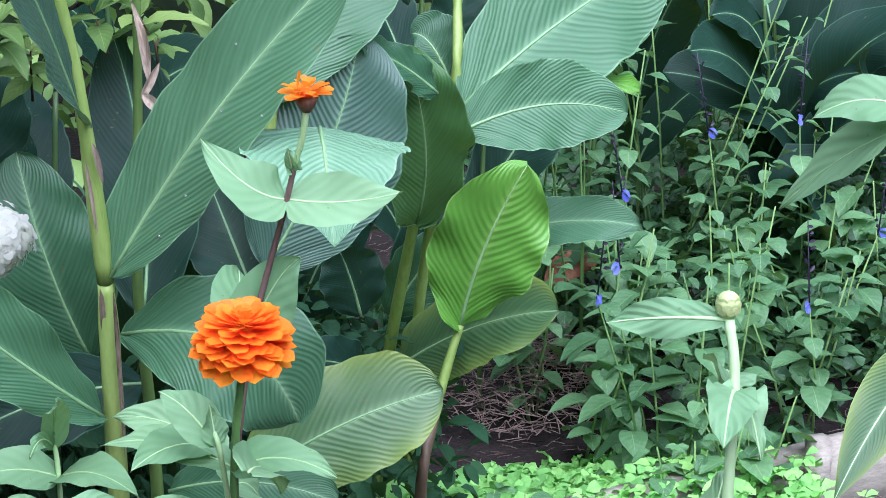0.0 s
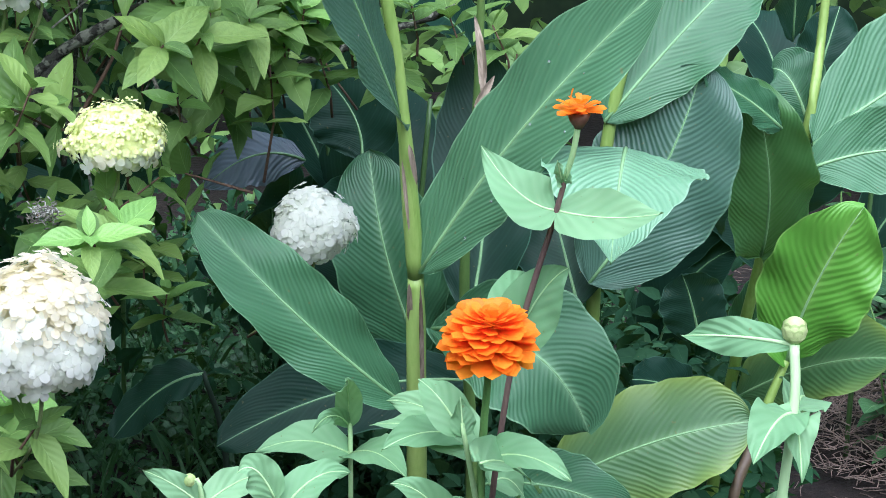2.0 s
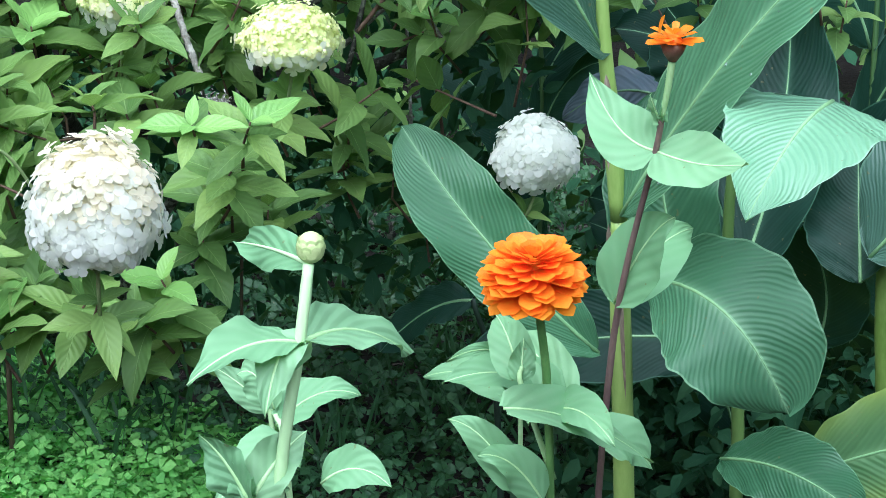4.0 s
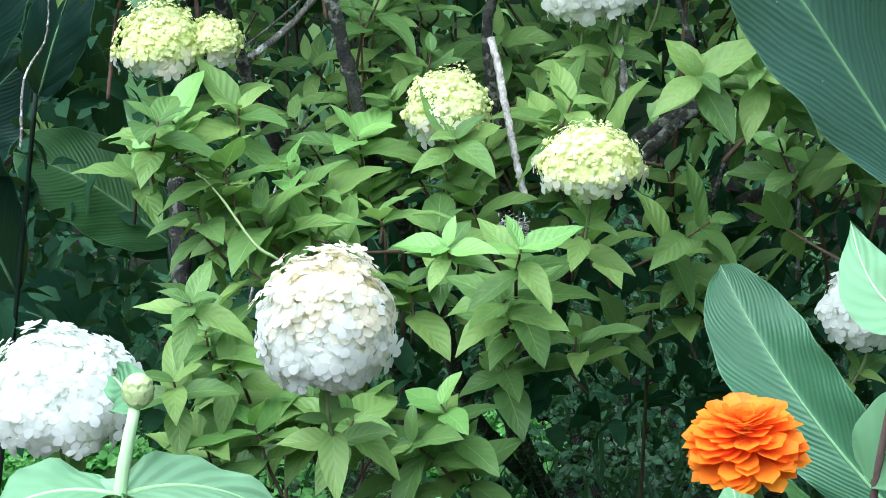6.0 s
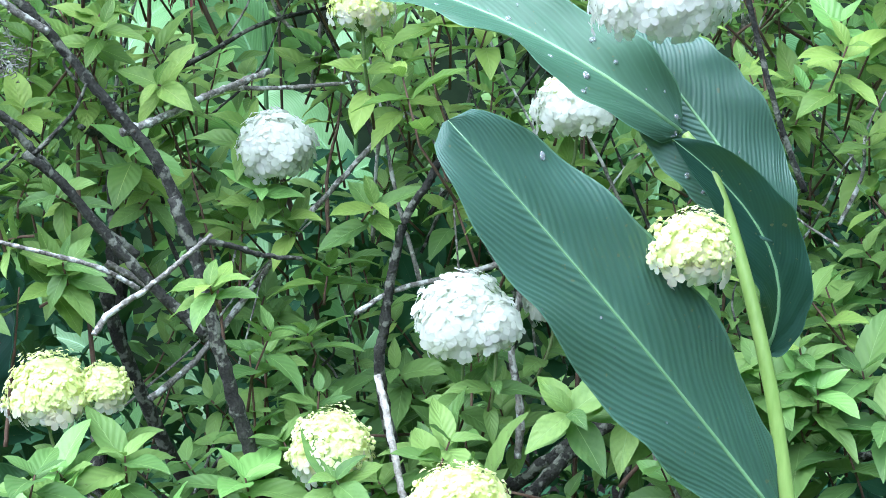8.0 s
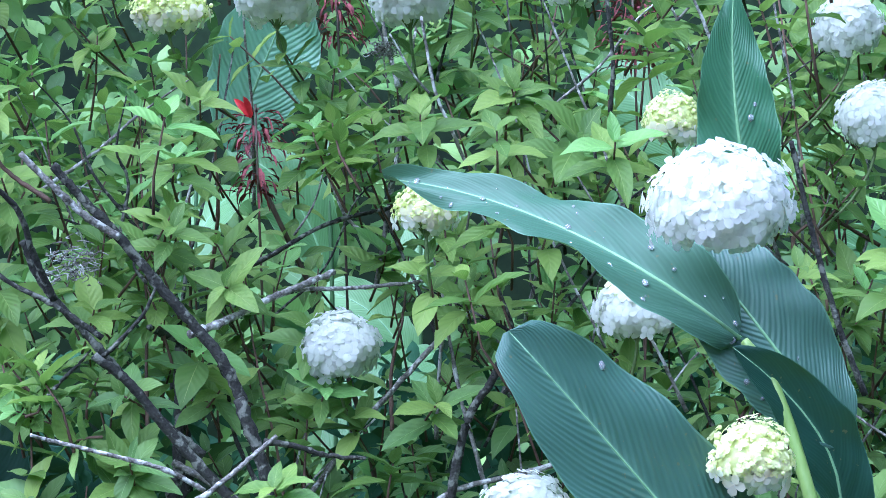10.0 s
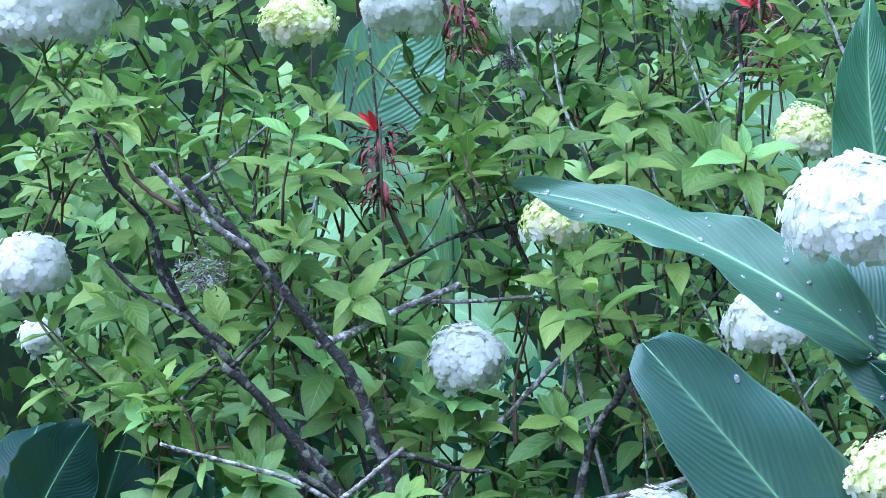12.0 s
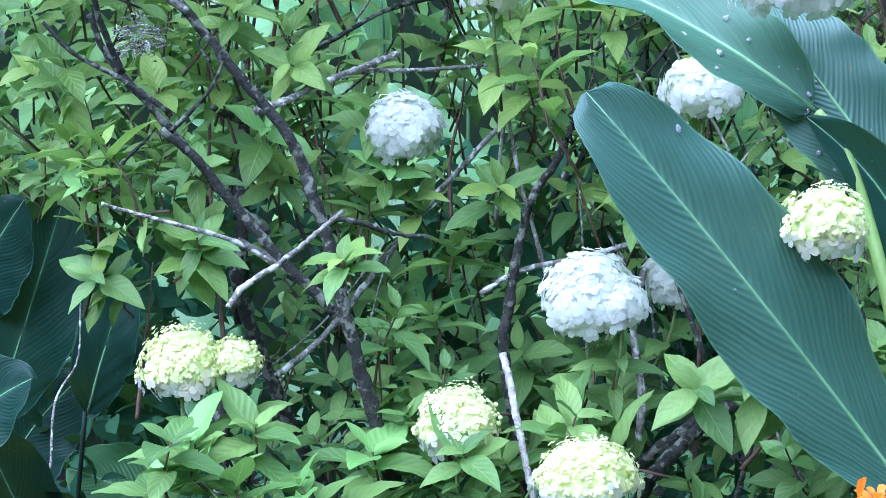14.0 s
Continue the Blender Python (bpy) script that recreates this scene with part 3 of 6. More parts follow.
plant = thing("canna_plant", (-1.086, 2.070, -0.079), "low canna with one torn ribbed leaf beside the shrub", "plant", "cannas further back")
canna_stalk(plant, [(-1.080, 2.100, 0.005), (-1.148, 2.157, 0.423), (-1.194, 2.170, 0.619)], 0.005, 0.004, stalk_deep_shade)
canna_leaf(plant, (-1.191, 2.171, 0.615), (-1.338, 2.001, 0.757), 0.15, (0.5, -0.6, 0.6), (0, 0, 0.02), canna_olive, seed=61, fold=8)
plant = thing("canna_plant", (-1.75, 2.05, 0), "canna with upright blades beside the shrub, coloured as in deep shade", "plant", "cannas further back")
canna_stalk(plant, [(-1.75, 2.05, 0), (-1.50, 1.97, 0.55), (-1.385, 1.90, 0.88), (-1.38, 1.88, 1.03)], 0.008, 0.005, stalk_deep_shade)
canna_leaf(plant, (-1.388, 1.865, 0.985), (-1.242, 1.885, 1.170), 0.134, (0.75, -0.6, 0.3), (-0.007, -0.008, -0.002), canna_shaded, seed=71, fold=8)
canna_leaf(plant, (-1.40, 1.915, 0.82), (-1.292, 1.978, 1.155), 0.157, (0.75, -0.65, 0.1), (0.030, -0.018, 0.004), canna_shaded, seed=72, fold=10, peak=0.55)
canna_leaf(plant, (-1.45, 1.95, 0.68), (-1.346, 2.042, 0.893), 0.154, (0.7, -0.65, 0.3), (-0.013, -0.025, 0.0), canna_shaded, seed=73, fold=8)
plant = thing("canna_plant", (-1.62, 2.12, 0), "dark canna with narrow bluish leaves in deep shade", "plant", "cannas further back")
canna_stalk(plant, [(-1.62, 2.12, 0), (-1.36, 2.0, 0.45), (-1.215, 1.96, 0.88)], 0.0045, 0.0035, stalk_deep_shade)
canna_leaf(plant, (-1.214, 1.962, 0.86), (-1.139, 1.990, 1.066), 0.085, (0.75, -0.6, 0.2), (0.017, -0.019, -0.004), canna_shaded, seed=74, fold=8)
canna_leaf(plant, (-1.32, 1.985, 0.55), (-1.30, 1.83, 0.86), 0.13, (0.75, -0.55, 0.3), (0, -0.01, 0.02), canna_shaded, seed=75, fold=8)
plant = thing("canna_plant", (-1.72, 1.74, 0), "canna with a broad greyish leaf near the edging, coloured as in shade", "plant", "cannas further back")
canna_stalk(plant, [(-1.72, 1.74, 0), (-1.48, 1.72, 0.45), (-1.236, 1.71, 0.86)], 0.008, 0.006, stalk_deep_shade)
canna_leaf(plant, (-1.238, 1.712, 0.82), (-1.054, 1.774, 0.950), 0.135, (0.65, -0.55, 0.5), (-0.002, -0.001, 0.011), canna_shaded, seed=76, fold=8)
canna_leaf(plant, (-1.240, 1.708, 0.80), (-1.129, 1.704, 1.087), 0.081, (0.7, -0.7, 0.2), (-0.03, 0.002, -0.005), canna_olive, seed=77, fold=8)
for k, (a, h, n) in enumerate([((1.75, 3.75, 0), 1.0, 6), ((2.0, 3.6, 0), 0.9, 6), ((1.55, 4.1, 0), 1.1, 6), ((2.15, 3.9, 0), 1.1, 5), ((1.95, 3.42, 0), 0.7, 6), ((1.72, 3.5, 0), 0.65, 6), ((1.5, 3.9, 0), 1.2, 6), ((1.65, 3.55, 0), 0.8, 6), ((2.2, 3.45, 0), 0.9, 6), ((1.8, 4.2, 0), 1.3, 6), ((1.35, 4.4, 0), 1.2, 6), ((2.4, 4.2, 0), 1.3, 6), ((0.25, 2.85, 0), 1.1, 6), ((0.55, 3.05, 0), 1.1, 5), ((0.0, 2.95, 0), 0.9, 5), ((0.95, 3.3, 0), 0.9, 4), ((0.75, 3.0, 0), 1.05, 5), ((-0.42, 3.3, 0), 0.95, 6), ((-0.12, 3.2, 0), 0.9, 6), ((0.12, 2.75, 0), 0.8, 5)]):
    far_canna(a, h, n, 100 + k, canna_shaded, "dark green canna in the shade behind the bed")
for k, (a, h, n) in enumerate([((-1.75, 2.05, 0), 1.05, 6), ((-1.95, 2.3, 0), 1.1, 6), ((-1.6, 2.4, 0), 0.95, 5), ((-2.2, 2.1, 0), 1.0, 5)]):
    far_canna(a, h, n, 130 + k, canna_shaded, "dark bluish-green canna in deep shade beside the shrub")
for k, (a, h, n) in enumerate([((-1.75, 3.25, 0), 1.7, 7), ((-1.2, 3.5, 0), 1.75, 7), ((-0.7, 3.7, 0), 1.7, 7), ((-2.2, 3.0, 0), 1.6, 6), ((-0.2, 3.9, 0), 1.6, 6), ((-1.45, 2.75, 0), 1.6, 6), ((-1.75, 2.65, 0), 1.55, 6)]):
    far_canna(a, h, n, 150 + k, canna_sunlit, "tall green canna behind the white-flowering shrub", stalk_mat=stalk_shade)


# ---------------------------------------------------------------- zinnias
def petal_mesh():
    bm = bmesh.new()
    blade(bm, (0, 0, 0), (1, 0, 0.04), 0.52, (0, 0, 1), (0, 0, 0.0), 12, 0.72, 9, 5, tip_power=0.3)
    return link_mesh("petal", bm, petal_orange)


ray_petal = petal_mesh()


def zinnia_head(plant, centre, radius, rings, tilt, height, seed=0, flat=1.0):
    """A flower: rings of ray petals, each ring (petals, reach, rise, lift)."""
    rng = random.Random(seed)
    c = Vector(centre)
    m0 = Matrix.Translation(c) @ Euler(tilt).to_matrix().to_4x4() @ Matrix.Diagonal((1, 1, flat, 1))
    bm = bmesh.new()
    bmesh.ops.create_uvsphere(bm, u_segments=14, v_segments=8, radius=radius * 0.30, matrix=m0 @ Matrix.Translation((0, 0, -height * 0.15)) @ Matrix.Diagonal((1, 1, 0.8, 1)))
    head = part("flower_head", bm, petal_orange, plant, "orange layered flower head")
    for n, reach, rise, lift in rings:
        off = rng.uniform(0, 6.28)
        for k in range(n):
            w = off + 2 * math.pi * k / n + rng.uniform(-0.14, 0.14)
            ln = radius * reach * rng.uniform(0.86, 1.08)
            m = m0 @ Matrix.Translation((0, 0, rise)) @ Matrix.Rotation(w, 4, "Z") @ Matrix.Rotation(-radians(lift + rng.uniform(-8, 8)), 4, "Y") @ Matrix.Rotation(rng.uniform(-0.25, 0.25), 4, "X") @ Matrix.Translation((radius * 0.1, 0, 0)) @ Matrix.Diagonal((ln * 0.9, max(ln, radius * 0.6) * 0.8, ln, 1))
            piece("petal", ray_petal, m, head)
    return head


def zinnia_leaf(plant, base, tip, width, face=(0, -0.5, 0.9), bow=(0, 0, 0.015), mat=None, seed=0, fold=14, peak=0.35):
    bm = bmesh.new()
    line = blade(bm, base, tip, width, face, bow, fold, peak, 16, 8, 0.003, 0.05, seed, narrow=width * 0.2, tip_power=1.0)
    leaf = part("leaf", bm, mat or zinnia_green, plant)
    rb = bmesh.new()
    tube(rb, line, [0.0014, 0.0003], 5)
    part("midrib", rb, stem_pale, leaf)
    return leaf


def stem(plant, pts, r0, r1, mat, label=""):
    bm = bmesh.new()
    tube(bm, smooth_line(pts, 5), [r0, r1], 8, 0.05)
    return part("stem", bm, mat, plant, label)


def bud(plant, centre, r, up=(0, 0, 1), tip=True):
    """A closed bud of overlapping scales."""
    bm = bmesh.new()
    m = Matrix.Translation(centre) @ Vector(up).to_track_quat("Z", "Y").to_matrix().to_4x4()
    bmesh.ops.create_uvsphere(bm, u_segments=16, v_segments=12, radius=r, matrix=m @ Matrix.Diagonal((1, 1, 1.12, 1)))
    b = part("bud", bm, bract_green, plant, "closed green bud with a pink tip")
    for ring, (z, rr) in enumerate(((-0.45, 0.90), (-0.05, 0.98), (0.4, 0.93))):
        for k in range(9):
            w = 2 * math.pi * (k + 0.5 * ring) / 9
            s = bmesh.new()
            d = Vector((math.cos(w), math.sin(w), 0))
            blade(s, m @ (d * r * rr * 0.92 + Vector((0, 0, (z - 0.25) * r))), m @ (d * r * rr * (1.0 - 0.25 * max(z, 0)) + Vector((0, 0, (z + 0.35) * r))), r * 0.72, m.to_3x3() @ d, m.to_3x3() @ d * r * 0.03, 0, 0.55, 5, 4, tip_power=0.5)
            part("scale", s, bract_green, b)
    if tip:
        s = bmesh.new()
        bmesh.ops.create_icosphere(s, subdivisions=2, radius=r * 0.52, matrix=m @ Matrix.Translation((0, 0, r * 0.86)) @ Matrix.Diagonal((1, 1, 0.45, 1)))
        part("petal_tip", s, petal_pink, b)
    return b


zin = thing("zinnia_plant", (0.23, 1.68, 0), "zinnia with one full double orange flower and pale leaves", "plant", "zinnias in the bed")
zc = Vector((0.229, 1.556, 0.822))
stem(zin, [(0.23, 1.68, 0), (0.224, 1.655, 0.4), (0.224, 1.622, 0.66), (0.228, 1.58, 0.77), (0.229, 1.556, 0.80)], 0.0045, 0.0036, stem_mid)
zinnia_head(zin, zc, 0.047, [(14, 0.97, -0.014, -20), (16, 1.0, -0.011, -10), (17, 1.0, -0.007, -4), (17, 0.98, -0.003, 1), (16, 0.94, 0.001, 6), (15, 0.88, 0.005, 11), (14, 0.79, 0.009, 17), (12, 0.67, 0.012, 25), (10, 0.50, 0.0145, 36), (7, 0.32, 0.016, 52), (6, 0.24, 0.0165, 70)], (radians(11), 0, 0), 0.04, 3, 0.85)
zinnia_leaf(zin, (0.224, 1.622, 0.672), (0.112, 1.717, 0.671), 0.035, (0, -0.6, 0.8), seed=1)
zinnia_leaf(zin, (0.224, 1.622, 0.672), (0.307, 1.559, 0.678), 0.04, (0, -0.55, 0.8), seed=2)
zinnia_leaf(zin, (0.206, 1.595, 0.707), (0.162, 1.642, 0.748), 0.036, (0, -0.8, 0.6), (0, 0, 0.008), seed=3)
zinnia_leaf(zin, (0.206, 1.595, 0.707), (0.203, 1.607, 0.743), 0.022, (0.3, -0.9, 0.3), (0, 0, 0), seed=4)
stem(zin, [(0.224, 1.64, 0.60), (0.208, 1.593, 0.702), (0.205, 1.599, 0.719)], 0.003, 0.002, stem_pale)
zinnia_leaf(zin, (0.221, 1.518, 0.712), (0.287, 1.739, 0.588), 0.05, (0.3, -0.5, 0.8), seed=5)
zinnia_leaf(zin, (0.218, 1.675, 0.670), (0.128, 1.601, 0.690), 0.045, (0, -0.5, 0.85), seed=6)
zinnia_leaf(zin, (0.224, 1.675, 0.661), (0.128, 1.751, 0.685), 0.045, (0, -0.8, 0.5), seed=7)
zinnia_leaf(zin, (0.203, 1.607, 0.598), (0.137, 1.595, 0.659), 0.032, (0, -0.8, 0.5), seed=8)
zinnia_leaf(zin, (0.223, 1.614, 0.589), (0.172, 1.581, 0.635), 0.035, (0, -0.6, 0.7), seed=9)

zin = thing("zinnia_plant", (0.22, 1.76, 0), "zinnia with a small ragged orange flower on a purple stem", "plant", "zinnias in the bed")
stem(zin, [(0.21, 1.78, 0), (0.225, 1.76, 0.4), (0.252, 1.712, 0.72), (0.293, 1.676, 0.905), (0.300, 1.667, 0.94)], 0.0038, 0.0026, stem_purple, "dark purple lower stem")
stem(zin, [(0.300, 1.667, 0.94), (0.307, 1.658, 0.97), (0.311, 1.653, 1.0)], 0.0026, 0.0034, stem_pale)
bm = bmesh.new()
tube(bm, [(0.311, 1.653, 0.993), (0.311, 1.653, 1.0), (0.311, 1.653, 1.008)], [0.0035, 0.0085, 0.0115], 12)
part("bract_cup", bm, bract_dark, zin, "dark bract cup under the flower")
zinnia_head(zin, (0.311, 1.653, 1.012), 0.026, [(9, 1.05, -0.003, 2), (7, 0.85, 0.0, 14), (5, 0.5, 0.003, 40)], (radians(6), 0, 0), 0.016, 8)
piece("petal", ray_petal, Matrix.Translation((0.301, 1.643, 1.016)) @ Matrix.Rotation(radians(-75), 4, "Y") @ Matrix.Diagonal((0.018, 0.024, 0.018, 1)), zin)
n1 = (0.293, 1.676, 0.908)
zinnia_leaf(zin, n1, (0.221, 1.702, 0.965), 0.05, (0, -0.75, 0.6), (0, -0.01, -0.012), seed=11)
zinnia_leaf(zin, n1, (0.390, 1.623, 0.920), 0.052, (0, -0.75, 0.65), (0, 0, -0.006), seed=12)
zinnia_leaf(zin, (0.299, 1.668, 0.935), (0.292, 1.655, 0.962), 0.010, (-0.4, -0.9, 0.2), (0, 0, 0), seed=13, fold=30)
zinnia_leaf(zin, (0.299, 1.668, 0.935), (0.304, 1.660, 0.958), 0.008, (0.5, -0.8, 0.2), (0, 0, 0), seed=17, fold=30)
n2 = (0.252, 1.708, 0.752)
zinnia_leaf(zin, n2, (0.277, 1.872, 0.784), 0.06, (0.2, -0.8, 0.55), seed=14)
zinnia_leaf(zin, n2, (0.308, 1.696, 0.845), 0.055, (0, -0.85, 0.5), seed=15)
zinnia_leaf(zin, (0.235, 1.735, 0.60), (0.275, 1.783, 0.562), 0.05, (0.2, -0.6, 0.75), seed=16)

zin = thing("zinnia_plant", (0.37, 0.90, 0), "tall pale zinnia stem with a closed bud", "plant", "zinnias in the bed")
bn, bt = (0.374, 0.859, 1.010), (0.374, 0.868, 1.046)
stem(zin, [(0.355, 0.83, 0), (0.358, 0.838, 0.6), (0.365, 0.848, 0.90), bn, bt], 0.0034, 0.0027, stem_pale)
bud(zin, (0.374, 0.870, 1.0535), 0.0068)
zinnia_leaf(zin, bn, (0.345, 0.806, 1.003), 0.026, (0.1, -0.4, 0.9), (0, 0, 0.008), seed=21, fold=18, peak=0.45)
zinnia_leaf(zin, bn, (0.397, 0.932, 0.984), 0.028, (0.3, -0.4, 0.9), (0, 0, 0.010), seed=22, fold=18, peak=0.45)
zinnia_leaf(zin, bt, (0.318, 0.900, 1.040), 0.020, (-0.1, -0.85, 0.5), (0, 0, 0.002), seed=23, fold=6, peak=0.5)
zinnia_leaf(zin, (0.372, 0.857, 1.004), (0.374, 0.825, 0.985), 0.022, (0.1, -0.7, 0.6), seed=26)
zinnia_leaf(zin, (0.355, 0.844, 0.932), (0.330, 0.841, 0.963), 0.020, (-0.3, -0.8, 0.5), (0, 0, 0.004), seed=24, fold=22)
zinnia_leaf(zin, (0.355, 0.844, 0.932), (0.374, 0.866, 0.964), 0.022, (0.2, -0.85, 0.4), (0, 0, 0.004), seed=25, fold=18)
zinnia_leaf(zin, (0.355, 0.844, 0.932), (0.345, 0.845, 0.952), 0.012, (0, -0.8, 0.6), (0, 0, 0), seed=27)

zin = thing("zinnia_plant", (-0.05, 1.62, 0), "young zinnia with a tiny bud and bright leaves", "plant", "zinnias in the bed")
stem(zin, [(-0.03, 1.64, 0), (-0.03, 1.62, 0.35), (-0.041, 1.588, 0.639), (-0.053, 1.587, 0.658)], 0.0032, 0.0020, stem_pale)
bud(zin, (-0.053, 1.587, 0.664), 0.006, tip=False)
zinnia_leaf(zin, (-0.041, 1.588, 0.637), (-0.095, 1.572, 0.680), 0.026, (-0.2, -0.8, 0.6), (0, 0, 0.004), seed=34)
zinnia_leaf(zin, (-0.041, 1.588, 0.637), (0.021, 1.641, 0.650), 0.030, (0.1, -0.7, 0.7), (0, 0, 0.008), seed=37)

zin = thing("zinnia_plant", (0.06, 1.48, 0), "young zinnia shoot with bright pale leaves and no flower", "plant", "zinnias in the bed")
stem(zin, [(0.06, 1.48, 0), (0.062, 1.465, 0.40), (0.055, 1.440, 0.665), (0.043, 1.444, 0.702)], 0.0034, 0.0022, stem_pale)
zinnia_leaf(zin, (0.041, 1.446, 0.706), (0.009, 1.439, 0.733), 0.03, (-0.2, -0.8, 0.6), seed=31)
zinnia_leaf(zin, (0.045, 1.443, 0.693), (0.105, 1.482, 0.716), 0.032, (0, -0.6, 0.8), seed=32)
zinnia_leaf(zin, (0.066, 1.429, 0.689), (0.041, 1.346, 0.655), 0.036, (-0.1, -0.7, 0.7), seed=33)
zinnia_leaf(zin, (0.102, 1.414, 0.662), (0.166, 1.414, 0.671), 0.036, (0, -0.7, 0.7), seed=35)
zinnia_leaf(zin, (0.069, 1.396, 0.657), (0.097, 1.385, 0.687), 0.03, (0, -0.7, 0.7), seed=36)

zin = thing("zinnia_plant", (0.08, 1.96, 0), "low zinnia shoot with a folded upper leaf", "plant", "zinnias in the bed")
stem(zin, [(0.08, 1.97, 0), (0.08, 1.95, 0.35), (0.082, 1.925, 0.553), (0.079, 1.955, 0.60)], 0.0035, 0.0025, stem_pale)
zinnia_leaf(zin, (0.082, 1.925, 0.556), (-0.023, 1.903, 0.566), 0.045, (0, -0.6, 0.8), seed=41)
zinnia_leaf(zin, (0.082, 1.925, 0.556), (0.150, 1.769, 0.590), 0.045, (0, -0.6, 0.8), seed=42)
zinnia_leaf(zin, (0.080, 1.94, 0.585), (0.082, 1.840, 0.674), 0.028, (0.1, -0.9, 0.3), seed=43, fold=25)
zinnia_leaf(zin, (0.080, 1.94, 0.585), (0.048, 1.799, 0.631), 0.018, (0.1, -0.9, 0.3), seed=44)

zin = thing("zinnia_plant", (0.95, 1.75, 0), "pale zinnia leaves at the edge of the bed", "plant", "zinnias in the bed")
stem(zin, [(0.776, 1.311, 0.364), (0.805, 1.396, 0.661), (0.838, 1.505, 0.968), (0.846, 1.523, 1.031)], 0.0045, 0.003, stem_pale)
zinnia_leaf(zin, (0.838, 1.507, 0.973), (0.773, 1.649, 0.862), 0.052, (0, -0.7, 0.7), (0, 0, 0.012), seed=51)
zinnia_leaf(zin, (0.846, 1.528, 0.978), (0.765, 1.569, 0.970), 0.045, (0, -0.75, 0.6), seed=52)
zinnia_leaf(zin, (0.767, 1.345, 0.811), (0.637, 1.250, 0.741), 0.05, (-0.3, -0.8, 0.5), mat=canna_yellow, seed=53)


# ---------------------------------------------------------------- white-flowering shrub
shrub = thing("hydrangea_shrub", (-1.05, 2.9, 0), "large flowering shrub with white and lime flower heads", "shrub")


def branch(pts, r0, r1, mat, seed=0, label=""):
    bm = bmesh.new()
    g = random.Random(seed)
    line = smooth_line(pts, 10)
    line = [p + Vector((g.gauss(0, 1), g.gauss(0, 1), g.gauss(0, 1))) * 0.09 * r0 if 0 < k < len(line) - 1 else p for k, p in enumerate(line)]
    n = len(line) - 1
    knots = [(r0 + (r1 - r0) * k / n) * (1 + 0.07 * g.uniform(-1, 1) + (0.25 if g.random() < 0.08 else 0)) for k in range(n + 1)]
    tube(bm, line, knots, 10, 0.06, seed)
    return part("branch", bm, mat, shrub, label)


limb_points = []


def limb(pts, r0, r1, mat, seed=0, label=""):
    """A branch kept free of leaves as seen from the camera."""
    for a, b in zip(pts, pts[1:]):
        a, b = Vector(a), Vector(b)
        steps = max(1, int((b - a).length / 0.03))
        limb_points.extend(a.lerp(b, k / steps) for k in range(steps))
    return branch(pts, r0, r1, mat, seed, label)


limb([(-0.648, 1.649, 1.490), (-0.635, 1.675, 1.455), (-0.615, 1.711, 1.410), (-0.585, 1.757, 1.340), (-0.559, 1.799, 1.279), (-0.547, 1.825, 1.222)], 0.0046, 0.0067, bark, 1, "dark rough main branch with a sawn end")
limb([(-0.542, 1.814, 1.228), (-0.533, 1.838, 1.154), (-0.530, 1.855, 1.085), (-0.522, 1.875, 1.000), (-0.515, 1.896, 0.926), (-0.511, 1.915, 0.864), (-0.56, 2.06, 0.70), (-0.80, 2.42, 0.38), (-1.05, 2.95, 0)], 0.0067, 0.0109, bark, 21)
limb([(-0.637, 1.601, 1.502), (-0.624, 1.636, 1.464), (-0.613, 1.669, 1.432), (-0.602, 1.702, 1.410)], 0.0035, 0.0046, bark_pale, 2, "pale lichen-grey side branch")
limb([(-0.699, 1.641, 1.408), (-0.699, 1.664, 1.362), (-0.675, 1.711, 1.297), (-0.662, 1.746, 1.253), (-0.645, 1.785, 1.199), (-0.625, 1.827, 1.158)], 0.0035, 0.0057, bark, 9)
limb([(-0.648, 1.697, 1.280), (-0.632, 1.734, 1.245), (-0.612, 1.773, 1.188), (-0.587, 1.816, 1.129), (-0.556, 1.866, 1.068)], 0.0050, 0.0066, bark, 10)
limb([(-0.768, 1.907, 1.290), (-0.767, 1.902, 1.245), (-0.763, 1.899, 1.197), (-0.760, 1.893, 1.128), (-0.755, 1.890, 1.058), (-0.80, 2.05, 0.80), (-1.0, 2.5, 0.35), (-1.15, 2.95, 0)], 0.0059, 0.0101, bark, 8)
limb([(-0.750, 1.845, 1.302), (-0.761, 1.876, 1.292), (-0.770, 1.910, 1.283)], 0.0034, 0.0059, bark, 22)
limb([(-0.601, 1.793, 1.299), (-0.603, 1.844, 1.311), (-0.600, 1.900, 1.331), (-0.600, 1.953, 1.347), (-0.597, 2.009, 1.363)], 0.0050, 0.0035, bark_pale, 6)
limb([(-0.613, 1.960, 1.344), (-0.591, 2.026, 1.343), (-0.569, 2.090, 1.346), (-0.563, 2.137, 1.349)], 0.0029, 0.0018, bark_pale, 7)
limb([(-0.530, 1.694, 1.091), (-0.528, 1.712, 1.111), (-0.508, 1.752, 1.138), (-0.492, 1.786, 1.166), (-0.480, 1.816, 1.190)], 0.0039, 0.0025, bark_pale, 5)
limb([(-0.563, 1.559, 1.209), (-0.565, 1.584, 1.201), (-0.529, 1.648, 1.179), (-0.511, 1.693, 1.162), (-0.500, 1.731, 1.138)], 0.0018, 0.0027, bark_pale, 4)
limb([(-0.520, 1.831, 1.180), (-0.510, 1.869, 1.172), (-0.502, 1.905, 1.159), (-0.485, 1.950, 1.152)], 0.0038, 0.0024, bark, 23)
